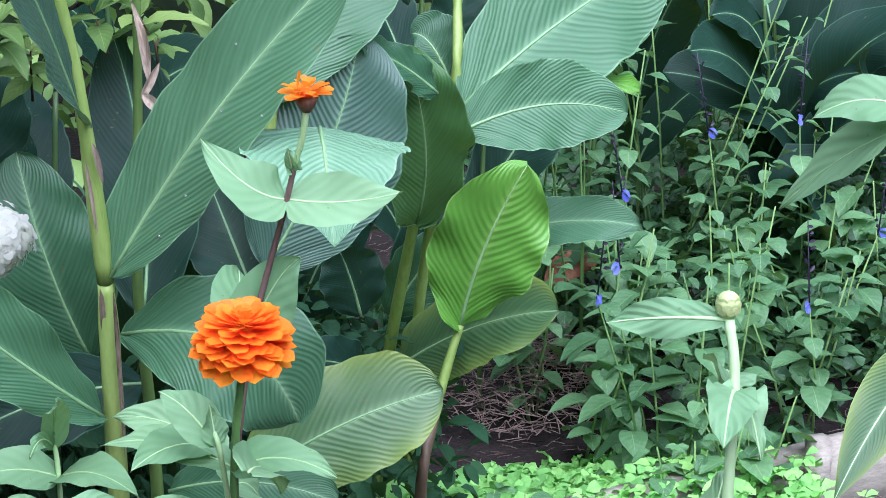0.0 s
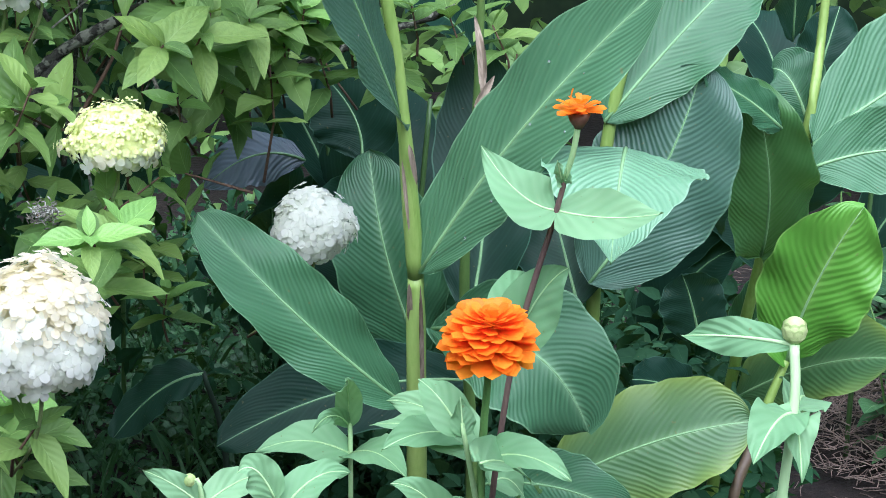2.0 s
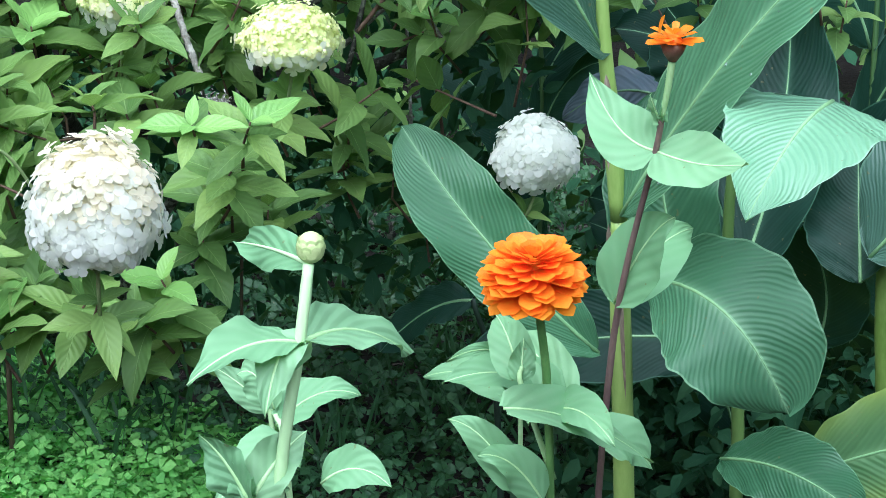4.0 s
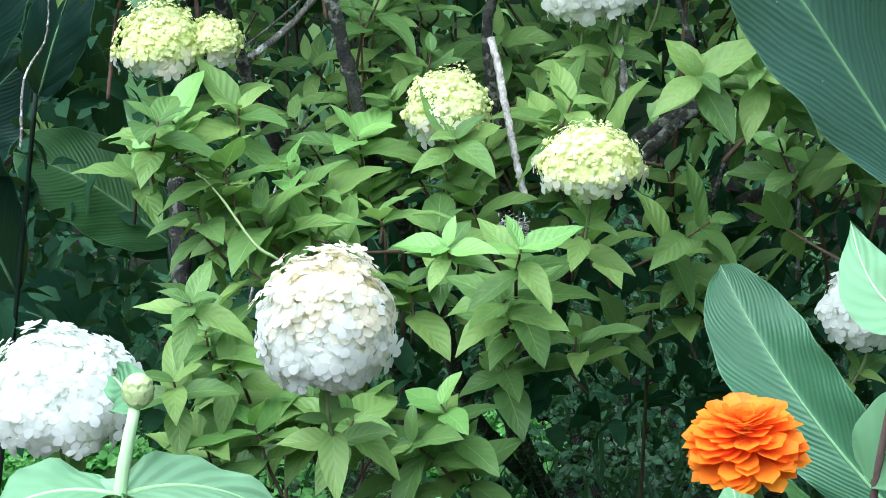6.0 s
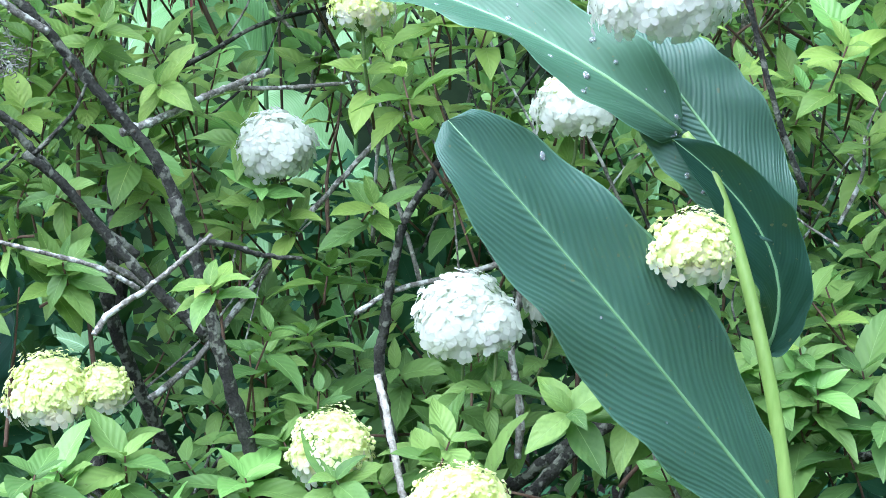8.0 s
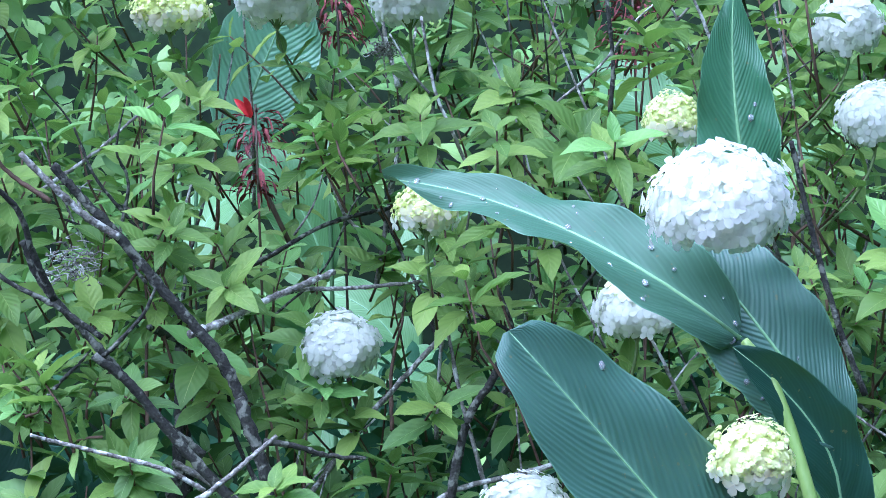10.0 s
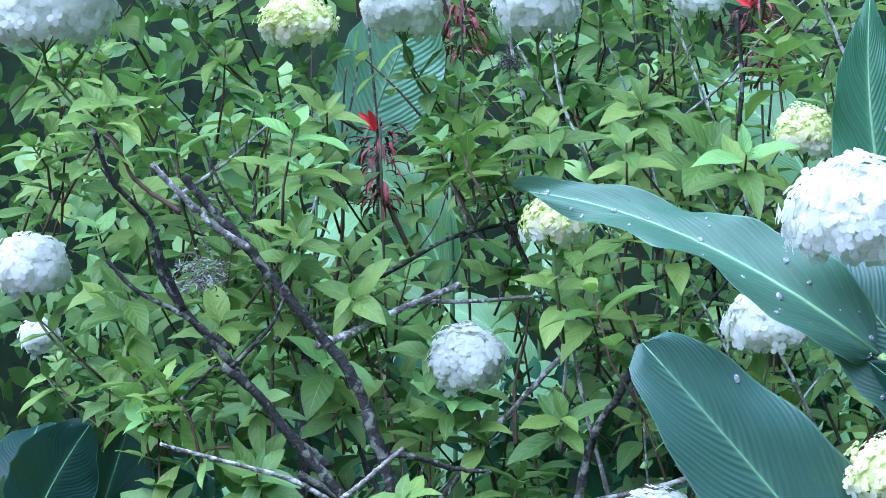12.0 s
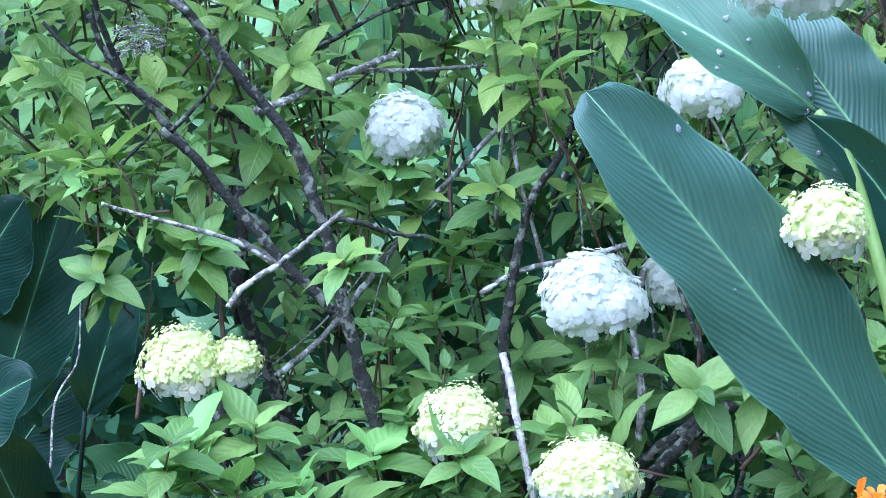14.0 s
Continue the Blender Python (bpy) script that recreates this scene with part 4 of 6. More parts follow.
limb([(-0.402, 2.112, 1.291), (-0.424, 2.100, 1.235), (-0.450, 2.085, 1.191), (-0.467, 2.076, 1.124), (-0.479, 2.073, 1.059), (-0.487, 2.073, 0.994), (-0.52, 2.15, 0.80), (-0.75, 2.45, 0.40), (-0.98, 2.9, 0)], 0.0040, 0.0084, bark, 11)
limb([(-0.483, 2.030, 1.080), (-0.471, 2.084, 1.103), (-0.438, 2.159, 1.116), (-0.402, 2.237, 1.133)], 0.0030, 0.0038, bark_pale, 24)
limb([(-0.419, 2.001, 1.018), (-0.397, 1.991, 0.980), (-0.373, 1.980, 0.932), (-0.351, 1.969, 0.892), (-0.328, 1.959, 0.855)], 0.0044, 0.0040, bark_bleached, 12, "bare pale dead stub")
limb([(-0.714, 1.907, 0.973), (-0.711, 1.950, 0.996), (-0.712, 1.988, 1.019), (-0.699, 2.044, 1.077), (-0.673, 2.119, 1.167), (-0.631, 2.212, 1.266), (-0.622, 2.262, 1.303)], 0.0044, 0.0035, bark_pale, 25)
limb([(-0.292, 2.268, 0.940), (-0.321, 2.234, 0.910), (-0.349, 2.199, 0.867), (-0.362, 2.182, 0.837), (-0.50, 2.25, 0.68), (-0.80, 2.5, 0.35), (-1.0, 2.92, 0)], 0.0076, 0.0092, bark, 14)
limb([(-0.409, 2.239, 1.095), (-0.414, 2.225, 1.026), (-0.403, 2.227, 0.950), (-0.402, 2.220, 0.888)], 0.0042, 0.0050, bark_pale, 26)
limb([(-0.720, 1.594, 1.400), (-0.703, 1.621, 1.366), (-0.674, 1.663, 1.337), (-0.643, 1.705, 1.299)], 0.0022, 0.0034, bark, 27)
limb([(-0.580, 1.733, 1.354), (-0.600, 1.728, 1.323), (-0.631, 1.711, 1.289), (-0.650, 1.709, 1.277)], 0.0018, 0.0029, bark, 28)
limb([(-0.608, 1.512, 1.534), (-0.621, 1.543, 1.482), (-0.623, 1.587, 1.442), (-0.638, 1.616, 1.393), (-0.650, 1.648, 1.344)], 0.0025, 0.0039, bark, 3)
limb([(-0.516, 2.085, 1.667), (-0.505, 2.095, 1.578), (-0.491, 2.108, 1.530), (-0.479, 2.119, 1.489)], 0.0018, 0.0024, bark_pale, 30)
limb([(-0.528, 2.044, 1.645), (-0.516, 2.069, 1.598), (-0.510, 2.090, 1.575)], 0.0012, 0.0017, bark_pale, 31)
limb([(-0.811, 1.993, 1.348), (-0.776, 2.058, 1.383), (-0.739, 2.124, 1.422), (-0.688, 2.207, 1.444)], 0.0035, 0.0025, bark, 32)
limb([(-0.423, 2.320, 1.694), (-0.419, 2.324, 1.616), (-0.422, 2.320, 1.553)], 0.0025, 0.0029, bark, 33)
limb([(-0.001, 2.104, 1.492), (0.000, 2.129, 1.417), (0.010, 2.161, 1.311), (0.021, 2.195, 1.228)], 0.0025, 0.0034, bark, 34)
limb([(-0.681, 1.825, 1.147), (-0.645, 1.853, 1.122), (-0.612, 1.876, 1.093), (-0.584, 1.893, 1.058)], 0.0038, 0.0052, bark_pale, 35)
branch([(-0.5, 2.24, 0.79), (-0.397, 2.240, 0.868), (-0.335, 2.258, 0.919), (-0.276, 2.274, 0.964), (-0.15, 2.29, 1.03)], 0.008, 0.007, bark, 15)
branch([(-0.3, 2.33, 0.80), (-0.174, 2.353, 0.860), (-0.086, 2.366, 0.889), (0.045, 2.386, 0.937), (0.2, 2.42, 0.99)], 0.007, 0.005, bark, 16)
branch([(-0.979, 2.024, 0.548), (-1.016, 2.044, 0.672), (-1.046, 2.068, 0.797), (-1.063, 2.100, 0.914)], 0.014, 0.011, bark, 18)
branch([(-1.207, 2.238, 0.962), (-1.226, 2.254, 1.113), (-1.254, 2.268, 1.290)], 0.012, 0.01, bark, 19)
branch([(-0.531, 1.644, 0.920), (-0.449, 1.626, 0.891), (-0.371, 1.604, 0.858), (-0.340, 1.618, 0.836), (-0.321, 1.664, 0.755)], 0.0011, 0.0019, twig_green, 20)
ahead, right = Vector((-0.693, 0.721, 0)), Vector((0.721, 0.693, 0))
rng = random.Random(5)
for k in range(90):
    a = Vector((1.1, 0.48, rng.uniform(0.85, 1.70))) + ahead * rng.uniform(2.3, 2.85) + right * rng.uniform(-0.6, 0.6)
    w = Vector((rng.uniform(-0.14, 0.14), rng.uniform(-0.1, 0.14), rng.uniform(0.1, 0.3)))
    if a.x < -0.8 and a.z < 1.4:
        continue
    branch([a - w, a - w * 0.3 + Vector((rng.uniform(-0.02, 0.02), 0, 0)), a + w * 0.3, a + w], rng.uniform(0.0016, 0.0036), 0.0011, rng.choice((bark, bark, twig_brown, bark_pale, bark_pale)), 40 + k)


def shrub_leaf_mesh(name, mat, bend, width, seed, rows=8, cols=4):
    bm = bmesh.new()
    blade(bm, (0, 0, 0), (1, 0, -bend), width, (0, 0, 1), (0, 0, bend * 0.35), 24, 0.40, rows, cols, 0.02, 0.15, seed, tip_power=1.1)
    return link_mesh(name, bm, mat)


shrub_leaves = [shrub_leaf_mesh("leaf", shrub_green, b, w, k) for k, (b, w) in enumerate(((0.12, 0.45), (0.20, 0.43), (0.34, 0.45), (0.03, 0.40), (0.24, 0.50)))]
upper_leaves = [shrub_leaf_mesh("leaf", shrub_olive, b, w, k) for k, (b, w) in enumerate(((0.12, 0.45), (0.20, 0.43), (0.34, 0.45), (0.03, 0.40), (0.24, 0.50)))]
fresh_leaves = [shrub_leaf_mesh("leaf", shrub_fresh, b, w, k) for k, (b, w) in enumerate(((0.06, 0.46), (0.18, 0.50)))]

spare = {"green": [], "fresh": [], "upper": []}
leaf_count = 0


def put_leaf(base, out, up, length, fresh, rng):
    """One shrub leaf; the first few hundred are objects of their own."""
    global leaf_count
    out = Vector(out).normalized()
    side = Vector(up).cross(out).normalized()
    nrm = out.cross(side)
    m = Matrix((
        (out.x, side.x, nrm.x, base[0]), (out.y, side.y, nrm.y, base[1]), (out.z, side.z, nrm.z, base[2]), (0, 0, 0, 1))) @ Matrix.Diagonal((length, length * rng.uniform(0.85, 1.15), length, 1))
    age = "fresh" if fresh else "upper" if base[2] > rng.uniform(1.0, 1.35) else "green"
    mesh = rng.choice({"fresh": fresh_leaves, "upper": upper_leaves, "green": shrub_leaves}[age])
    if leaf_count < 290:
        piece("leaf", mesh, m, shrub)
    else:
        spare[age].append((mesh, m))
    leaf_count += 1


twig_bm = bmesh.new()
twig_count = [0]


def shoot(root, top, leaf_len, pairs, fresh, rng):
    """A leafy shoot: opposite leaves along it and a whorl at its end."""
    root, top = Vector(root), Vector(top)
    axis = (top - root).normalized()
    a = axis.cross(Vector((0.3, 0.5, 0.8))).normalized()
    mid = (root + top) / 2 + Vector((rng.uniform(-0.01, 0.01), rng.uniform(-0.01, 0.01), rng.uniform(-0.012, 0.004)))
    bm = twig_bm if twig_count[0] >= 200 else bmesh.new()
    tube(bm, [root, mid, top], [0.002, 0.0011], 5)
    if bm is not twig_bm:
        part("twig", bm, twig_brown, shrub)
    twig_count[0] += 1
    turn = rng.uniform(0, 6.28)
    for k in range(pairs):
        f = 1 - 0.7 * (k / pairs) ** 1.25
        p = root.lerp(top, f) if k else top
        for sgn in (0, math.pi):
            w = turn + sgn + k * 1.57
            d = (Matrix.Rotation(w, 3, axis) @ a)
            out = d * 1.0 + axis * (0.8, 0.42, 0.18, 0.05, 0.0, 0.0)[k] + Vector((0, 0, rng.uniform(-0.26, 0.20)))
            up = axis * 0.8 + Vector((0.15, -0.2, 0.7)) - d * 0.2
            ln = leaf_len * (0.6 if k == 0 else rng.uniform(0.85, 1.2))
            put_leaf(p, out, up, ln, fresh and k < 2, rng)


rng = random.Random(21)
# shoots with a place of their own
for top, root, ln, pairs, fresh in (
    ((-0.129, 1.716, 0.879), (-0.148, 1.733, 0.823), 0.058, 4, True), ((-0.569, 1.667, 0.945), (-0.567, 1.690, 0.913), 0.062, 4, True), ((-0.518, 1.630, 0.927), (-0.497, 1.636, 0.905), 0.055, 4, True),
    ((-0.759, 1.666, 1.215), (-0.748, 1.708, 1.196), 0.05, 4, True), ((-0.680, 1.837, 1.500), (-0.693, 1.850, 1.451), 0.06, 4, True), ((-0.717, 1.868, 1.432), (-0.737, 1.874, 1.371), 0.055, 4, True),
    ((-0.313, 1.715, 0.879), (-0.306, 1.711, 0.852), 0.06, 3, False), ((-0.334, 1.492, 0.829), (-0.349, 1.508, 0.796), 0.055, 4, False), ((-0.219, 2.110, 0.741), (-0.226, 2.099, 0.725), 0.055, 4, False),
    ((-0.162, 1.735, 0.820), (-0.173, 1.749, 0.776), 0.065, 4, False), ((-0.347, 1.865, 0.931), (-0.366, 1.882, 0.901), 0.065, 3, False), ((-0.602, 1.845, 1.351), (-0.624, 1.896, 1.337), 0.055, 4, False),
    ((-0.237, 2.108, 1.503), (-0.277, 2.136, 1.449), 0.06, 4, True), ((-0.488, 2.053, 1.547), (-0.514, 2.097, 1.476), 0.065, 4, False), ((-0.447, 2.174, 1.576), (-0.490, 2.200, 1.518), 0.065, 4, False),
    ((-0.147, 1.634, 0.890), (-0.151, 1.648, 0.867), 0.05, 4, True), ((-0.088, 2.082, 0.989), (-0.121, 2.121, 0.949), 0.065, 4, False), ((-0.123, 1.983, 1.012), (-0.150, 2.024, 0.979), 0.065, 4, False), ((-0.087, 2.034, 1.016), (-0.105, 2.075, 0.971), 0.065, 4, False), ((-0.040, 2.085, 1.026), (-0.057, 2.125, 0.980), 0.065, 4, False), ((-0.698, 1.592, 1.572), (-0.728, 1.588, 1.524), 0.06, 4, False), ((-0.845, 1.577, 1.530), (-0.832, 1.591, 1.478), 0.06, 4, False),
):
    shoot(root, top, ln, pairs, fresh, rng)
for top, root in (
    ((-0.636, 1.732, 1.143), (-0.684, 1.734, 1.105)), ((-0.668, 1.682, 1.185), (-0.646, 1.704, 1.189)), ((-0.699, 1.666, 1.243), (-0.711, 1.647, 1.213)), ((-0.700, 1.787, 1.158), (-0.746, 1.802, 1.111)), ((-0.411, 1.754, 1.145), (-0.415, 1.771, 1.117)), ((-0.717, 1.926, 1.222), (-0.768, 1.938, 1.182)),
    ((-0.587, 1.982, 1.226), (-0.630, 2.001, 1.184)), ((-0.490, 2.072, 1.205), (-0.530, 2.092, 1.156)), ((-0.568, 2.032, 1.050), (-0.558, 2.031, 1.010)), ((-0.826, 1.824, 1.240), (-0.830, 1.808, 1.187)), ((-0.804, 1.917, 1.244), (-0.849, 1.931, 1.187)), ((-0.557, 2.061, 1.130), (-0.557, 2.050, 1.083)), ((-0.759, 1.717, 1.104), (-0.745, 1.720, 1.060)), ((-0.752, 1.770, 1.326), (-0.800, 1.784, 1.273)), ((-0.779, 1.885, 1.337), (-0.831, 1.895, 1.282)), ((-0.624, 1.724, 1.161), (-0.653, 1.758, 1.119)),
    ((-0.779, 1.953, 1.582), (-0.827, 1.972, 1.528)), ((-0.656, 2.090, 1.558), (-0.702, 2.112, 1.504)), ((-0.608, 1.987, 1.301), (-0.655, 2.009, 1.244)), ((-0.698, 1.886, 1.276), (-0.747, 1.905, 1.218)), ((-0.680, 1.756, 1.230), (-0.694, 1.814, 1.199)), ((-0.752, 1.671, 1.114), (-0.773, 1.723, 1.081)),
):
    shoot(root, top, rng.uniform(0.050, 0.066), 4, rng.random() < 0.35, rng)
for top, root in (
    ((-0.501, 1.593, 0.963), (-0.516, 1.598, 0.897)), ((-0.546, 1.740, 0.952), (-0.567, 1.743, 0.886)), ((-0.479, 1.747, 0.895), (-0.454, 1.787, 0.815)), ((-0.460, 1.778, 0.864), (-0.477, 1.805, 0.803)),
    ((-0.478, 1.851, 0.918), (-0.498, 1.856, 0.860)), ((-0.571, 1.844, 0.925), (-0.546, 1.886, 0.843)), ((-0.474, 1.651, 0.914), (-0.456, 1.661, 0.852)), ((-0.489, 1.919, 0.946), (-0.482, 1.955, 0.862)),
    ((-0.456, 1.845, 0.855), (-0.433, 1.850, 0.781)), ((-0.447, 1.680, 0.863), (-0.437, 1.706, 0.806)), ((-0.420, 1.727, 0.819), (-0.422, 1.731, 0.732)), ((-0.501, 1.639, 0.869), (-0.479, 1.666, 0.807)),
    ((-0.372, 1.915, 0.858), (-0.348, 1.943, 0.772)), ((-0.566, 1.922, 0.943), (-0.545, 1.947, 0.876)), ((-0.415, 1.577, 0.767), (-0.409, 1.599, 0.710)), ((-0.392, 1.585, 0.736), (-0.404, 1.625, 0.684)),
    ((-0.392, 1.517, 0.734), (-0.419, 1.548, 0.673)), ((-0.394, 1.556, 0.662), (-0.392, 1.580, 0.598)), ((-0.360, 1.591, 0.679), (-0.330, 1.600, 0.612)), ((-0.414, 1.615, 0.684), (-0.432, 1.647, 0.623)),
    ((-0.358, 1.850, 0.833), (-0.367, 1.887, 0.770)), ((-0.252, 1.842, 0.758), (-0.249, 1.887, 0.704)), ((-0.210, 1.828, 0.810), (-0.236, 1.840, 0.729)), ((-0.223, 1.922, 0.729), (-0.216, 1.934, 0.666)),
    ((-0.276, 1.868, 0.699), (-0.295, 1.890, 0.647)), ((-0.255, 1.747, 0.689), (-0.243, 1.792, 0.601)), ((-0.269, 1.721, 0.651), (-0.255, 1.769, 0.600)), ((-0.261, 1.785, 0.624), (-0.273, 1.834, 0.543)),
    ((-0.422, 1.688, 0.719), (-0.428, 1.735, 0.644)), ((-0.262, 1.991, 0.821), (-0.243, 2.006, 0.763)), ((-0.369, 1.820, 0.776), (-0.372, 1.827, 0.711)), ((-0.468, 1.915, 0.887), (-0.440, 1.931, 0.837)),
    ((-0.577, 1.633, 0.914), (-0.605, 1.642, 0.832)), ((-0.391, 2.058, 0.924), (-0.399, 2.073, 0.870)), ((-0.433, 2.012, 0.892), (-0.405, 2.033, 0.834)), ((-0.285, 1.654, 0.687), (-0.312, 1.657, 0.630)),
    ((-0.300, 1.744, 0.601), (-0.290, 1.752, 0.549)), ((-0.355, 1.666, 0.691), (-0.355, 1.678, 0.601)),
):
    shoot(root, top, rng.uniform(0.058, 0.080), 4, rng.random() < 0.12, rng)
for top, root in (
    ((0.072, 2.273, 0.986), (0.069, 2.292, 0.931)), ((0.188, 2.419, 0.983), (0.210, 2.419, 0.913)), ((0.247, 2.410, 0.968), (0.271, 2.414, 0.896)), ((0.142, 2.325, 1.005), (0.149, 2.327, 0.940)),
    ((0.029, 2.265, 0.947), (0.042, 2.288, 0.868)), ((0.012, 2.234, 1.014), (-0.009, 2.245, 0.960)), ((0.114, 2.409, 0.926), (0.114, 2.455, 0.852)), ((-0.049, 2.235, 1.001), (-0.033, 2.254, 0.922)),
    ((0.283, 2.496, 0.915), (0.259, 2.511, 0.838)), ((-0.036, 2.316, 0.924), (-0.022, 2.337, 0.870)), ((-0.203, 2.084, 0.793), (-0.217, 2.095, 0.732)), ((-0.184, 2.170, 0.734), (-0.165, 2.180, 0.649)),
    ((-0.231, 2.121, 0.729), (-0.208, 2.123, 0.664)), ((-0.169, 2.248, 0.645), (-0.170, 2.249, 0.578)),
):
    shoot(root, top, rng.uniform(0.056, 0.074), 4, rng.random() < 0.2, rng)
for top, root in (
    ((-0.092, 2.153, 1.021), (-0.103, 2.187, 0.952)),
    ((-0.039, 2.201, 1.032), (-0.053, 2.236, 0.967)),
    ((-0.133, 2.212, 1.021), (-0.132, 2.246, 0.955)),
    ((-0.013, 2.234, 0.979), (-0.026, 2.269, 0.912)),
    ((0.031, 2.293, 1.028), (0.022, 2.330, 0.967)),
):
    shoot(root, top, rng.uniform(0.080, 0.096), 3, False, rng)
# flower heads: centre, width, height, tone, seed, on a stalk of its own
HEADS = [
    ((-0.172, 1.508, 0.838), 0.114, 0.118, "cream", 1, True),
    ((-0.380, 1.376, 0.761), 0.140, 0.098, "white", 2, True),
    ((-0.156, 1.851, 0.944), 0.104, 0.074, "lime", 3, True),
    ((-0.391, 1.896, 0.962), 0.092, 0.085, "lime", 4, True),
    ((-0.650, 1.718, 1.022), 0.095, 0.092, "lime", 5, True),
    ((-0.612, 1.764, 1.022), 0.060, 0.055, "lime", 55, True),
    ((-0.305, 2.020, 1.090), 0.100, 0.086, "white", 6, True),
    ((-0.265, 2.030, 1.085), 0.055, 0.05, "white", 66, True),
    ((-0.585, 2.004, 1.275), 0.088, 0.078, "white", 7, True),
    ((0.031, 2.080, 0.784), 0.096, 0.078, "white", 8, True),
    ((0.105, 1.880, 1.205), 0.078, 0.068, "lime", 9, False),
    ((-0.242, 2.144, 1.320), 0.090, 0.062, "greenish", 10, True),
    ((0.080, 1.876, 1.431), 0.124, 0.092, "white", 11, False),
    ((-0.242, 2.217, 1.536), 0.07, 0.065, "lime", 12, True),
    ((-0.407, 1.979, 1.440), 0.07, 0.06, "lime", 13, True),
    ((-1.007, 1.663, 1.396), 0.095, 0.07, "white", 14, True),
    ((-0.920, 1.637, 1.712), 0.17, 0.12, "white", 15, True),
    ((-0.972, 1.877, 1.762), 0.08, 0.06, "white", 16, True),
    ((-0.877, 1.983, 1.711), 0.10, 0.07, "lime", 17, True),
    ((-0.708, 2.022, 1.712), 0.10, 0.08, "greenish", 18, True),
    ((-0.569, 2.118, 1.707), 0.10, 0.09, "white", 19, True),
    ((-0.593, 2.449, 1.748), 0.07, 0.06, "white", 20, True),
    ((-0.212, 2.533, 1.656), 0.08, 0.07, "white", 21, True),
    ((-0.135, 2.467, 1.536), 0.08, 0.07, "white", 22, True),
    ((-0.613, 2.277, 1.771), 0.08, 0.05, "white", 23, True),
    ((-1.201, 1.783, 1.301), 0.05, 0.04, "white", 24, True),
    ((-0.395, 2.281, 1.085), 0.07, 0.07, "white", 25, True),
]
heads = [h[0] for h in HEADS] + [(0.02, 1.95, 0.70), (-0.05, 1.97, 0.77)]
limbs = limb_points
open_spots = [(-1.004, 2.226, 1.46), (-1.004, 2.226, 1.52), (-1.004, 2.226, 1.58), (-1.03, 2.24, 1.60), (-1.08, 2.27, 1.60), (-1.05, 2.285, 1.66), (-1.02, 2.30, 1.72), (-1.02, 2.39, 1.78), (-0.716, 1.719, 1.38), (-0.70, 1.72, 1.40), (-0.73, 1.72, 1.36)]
# camera positions whose view of heads and limbs is kept open
camera_spots = (Vector((1.1, 0.47, 1.36)), Vector((0.84, 0.25, 1.29)))


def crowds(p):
    """Whether a shoot at p would hide a head or main limb from the camera, or shade a head."""
    for pts, gap, eyes in ((heads, 0.09, camera_spots), (limbs, 0.044, camera_spots[:1]), (open_spots, 0.06, camera_spots[:1])):
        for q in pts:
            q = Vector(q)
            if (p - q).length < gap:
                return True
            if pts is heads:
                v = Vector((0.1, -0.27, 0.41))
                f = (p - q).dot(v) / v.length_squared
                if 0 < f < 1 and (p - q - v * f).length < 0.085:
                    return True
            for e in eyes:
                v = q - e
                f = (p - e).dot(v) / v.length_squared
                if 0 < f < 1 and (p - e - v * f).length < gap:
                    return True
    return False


for k in range(1150):
    q = 2.0 + 0.85 * rng.random() ** 1.1
    r = rng.uniform(-0.62, 0.62) * q / 2.1
    z = rng.uniform(0.62, 1.95)
    if z < 0.82 or (z < 0.92 and r > 0.1):
        continue
    p = Vector((1.1, 0.48, 0)) + ahead * q + right * r + Vector((0, 0, z))
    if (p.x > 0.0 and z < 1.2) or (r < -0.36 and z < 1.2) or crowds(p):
        continue
    d = Vector((rng.uniform(-0.4, 0.6), rng.uniform(-0.7, 0.2), rng.uniform(0.5, 1.0))).normalized()
    shoot(p - d * rng.uniform(0.08, 0.16), p, rng.uniform(0.044, 0.068), rng.choice((3, 4, 4)), rng.random() < 0.12 + 0.35 * max(0.0, z - 1.1), rng)
pale_rng = random.Random(77)
for k in range(150):
    q, r, z = pale_rng.uniform(2.1, 2.55), pale_rng.uniform(-0.55, 0.55), pale_rng.uniform(0.85, 1.75)
    a = Vector((1.1, 0.48, 0)) + ahead * q + right * r + Vector((0, 0, z))
    w = right * pale_rng.uniform(-0.11, 0.11) + ahead * pale_rng.uniform(-0.05, 0.05) + Vector((0, 0, pale_rng.uniform(0.03, 0.12)))
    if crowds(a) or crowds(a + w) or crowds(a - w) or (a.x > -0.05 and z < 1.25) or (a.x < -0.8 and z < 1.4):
        continue
    kink = Vector((pale_rng.uniform(-1, 1), pale_rng.uniform(-1, 1), pale_rng.uniform(-1, 1))) * 0.012
    branch([a - w, a - w * 0.3 + kink, a + w * 0.4 - kink, a + w], pale_rng.uniform(0.0016, 0.0032), 0.0009, pale_rng.choice((bark_pale, bark_pale, twig_brown, bark)), 300 + k)
for k in range(130):
    x, y, z = rng.uniform(-0.72, -0.02), rng.uniform(1.6, 2.35), rng.uniform(0.56, 0.98)
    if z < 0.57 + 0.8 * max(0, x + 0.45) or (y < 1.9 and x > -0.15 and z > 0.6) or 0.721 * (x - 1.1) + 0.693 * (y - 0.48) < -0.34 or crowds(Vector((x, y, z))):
        continue
    d = Vector((rng.uniform(-0.6, 0.6), rng.uniform(-1.0, 0.2), rng.uniform(0.1, 0.8))).normalized()
    shoot(Vector((x, y, z)) - d * 0.12, (x, y, z), rng.uniform(0.056, 0.078), 4, False, rng)


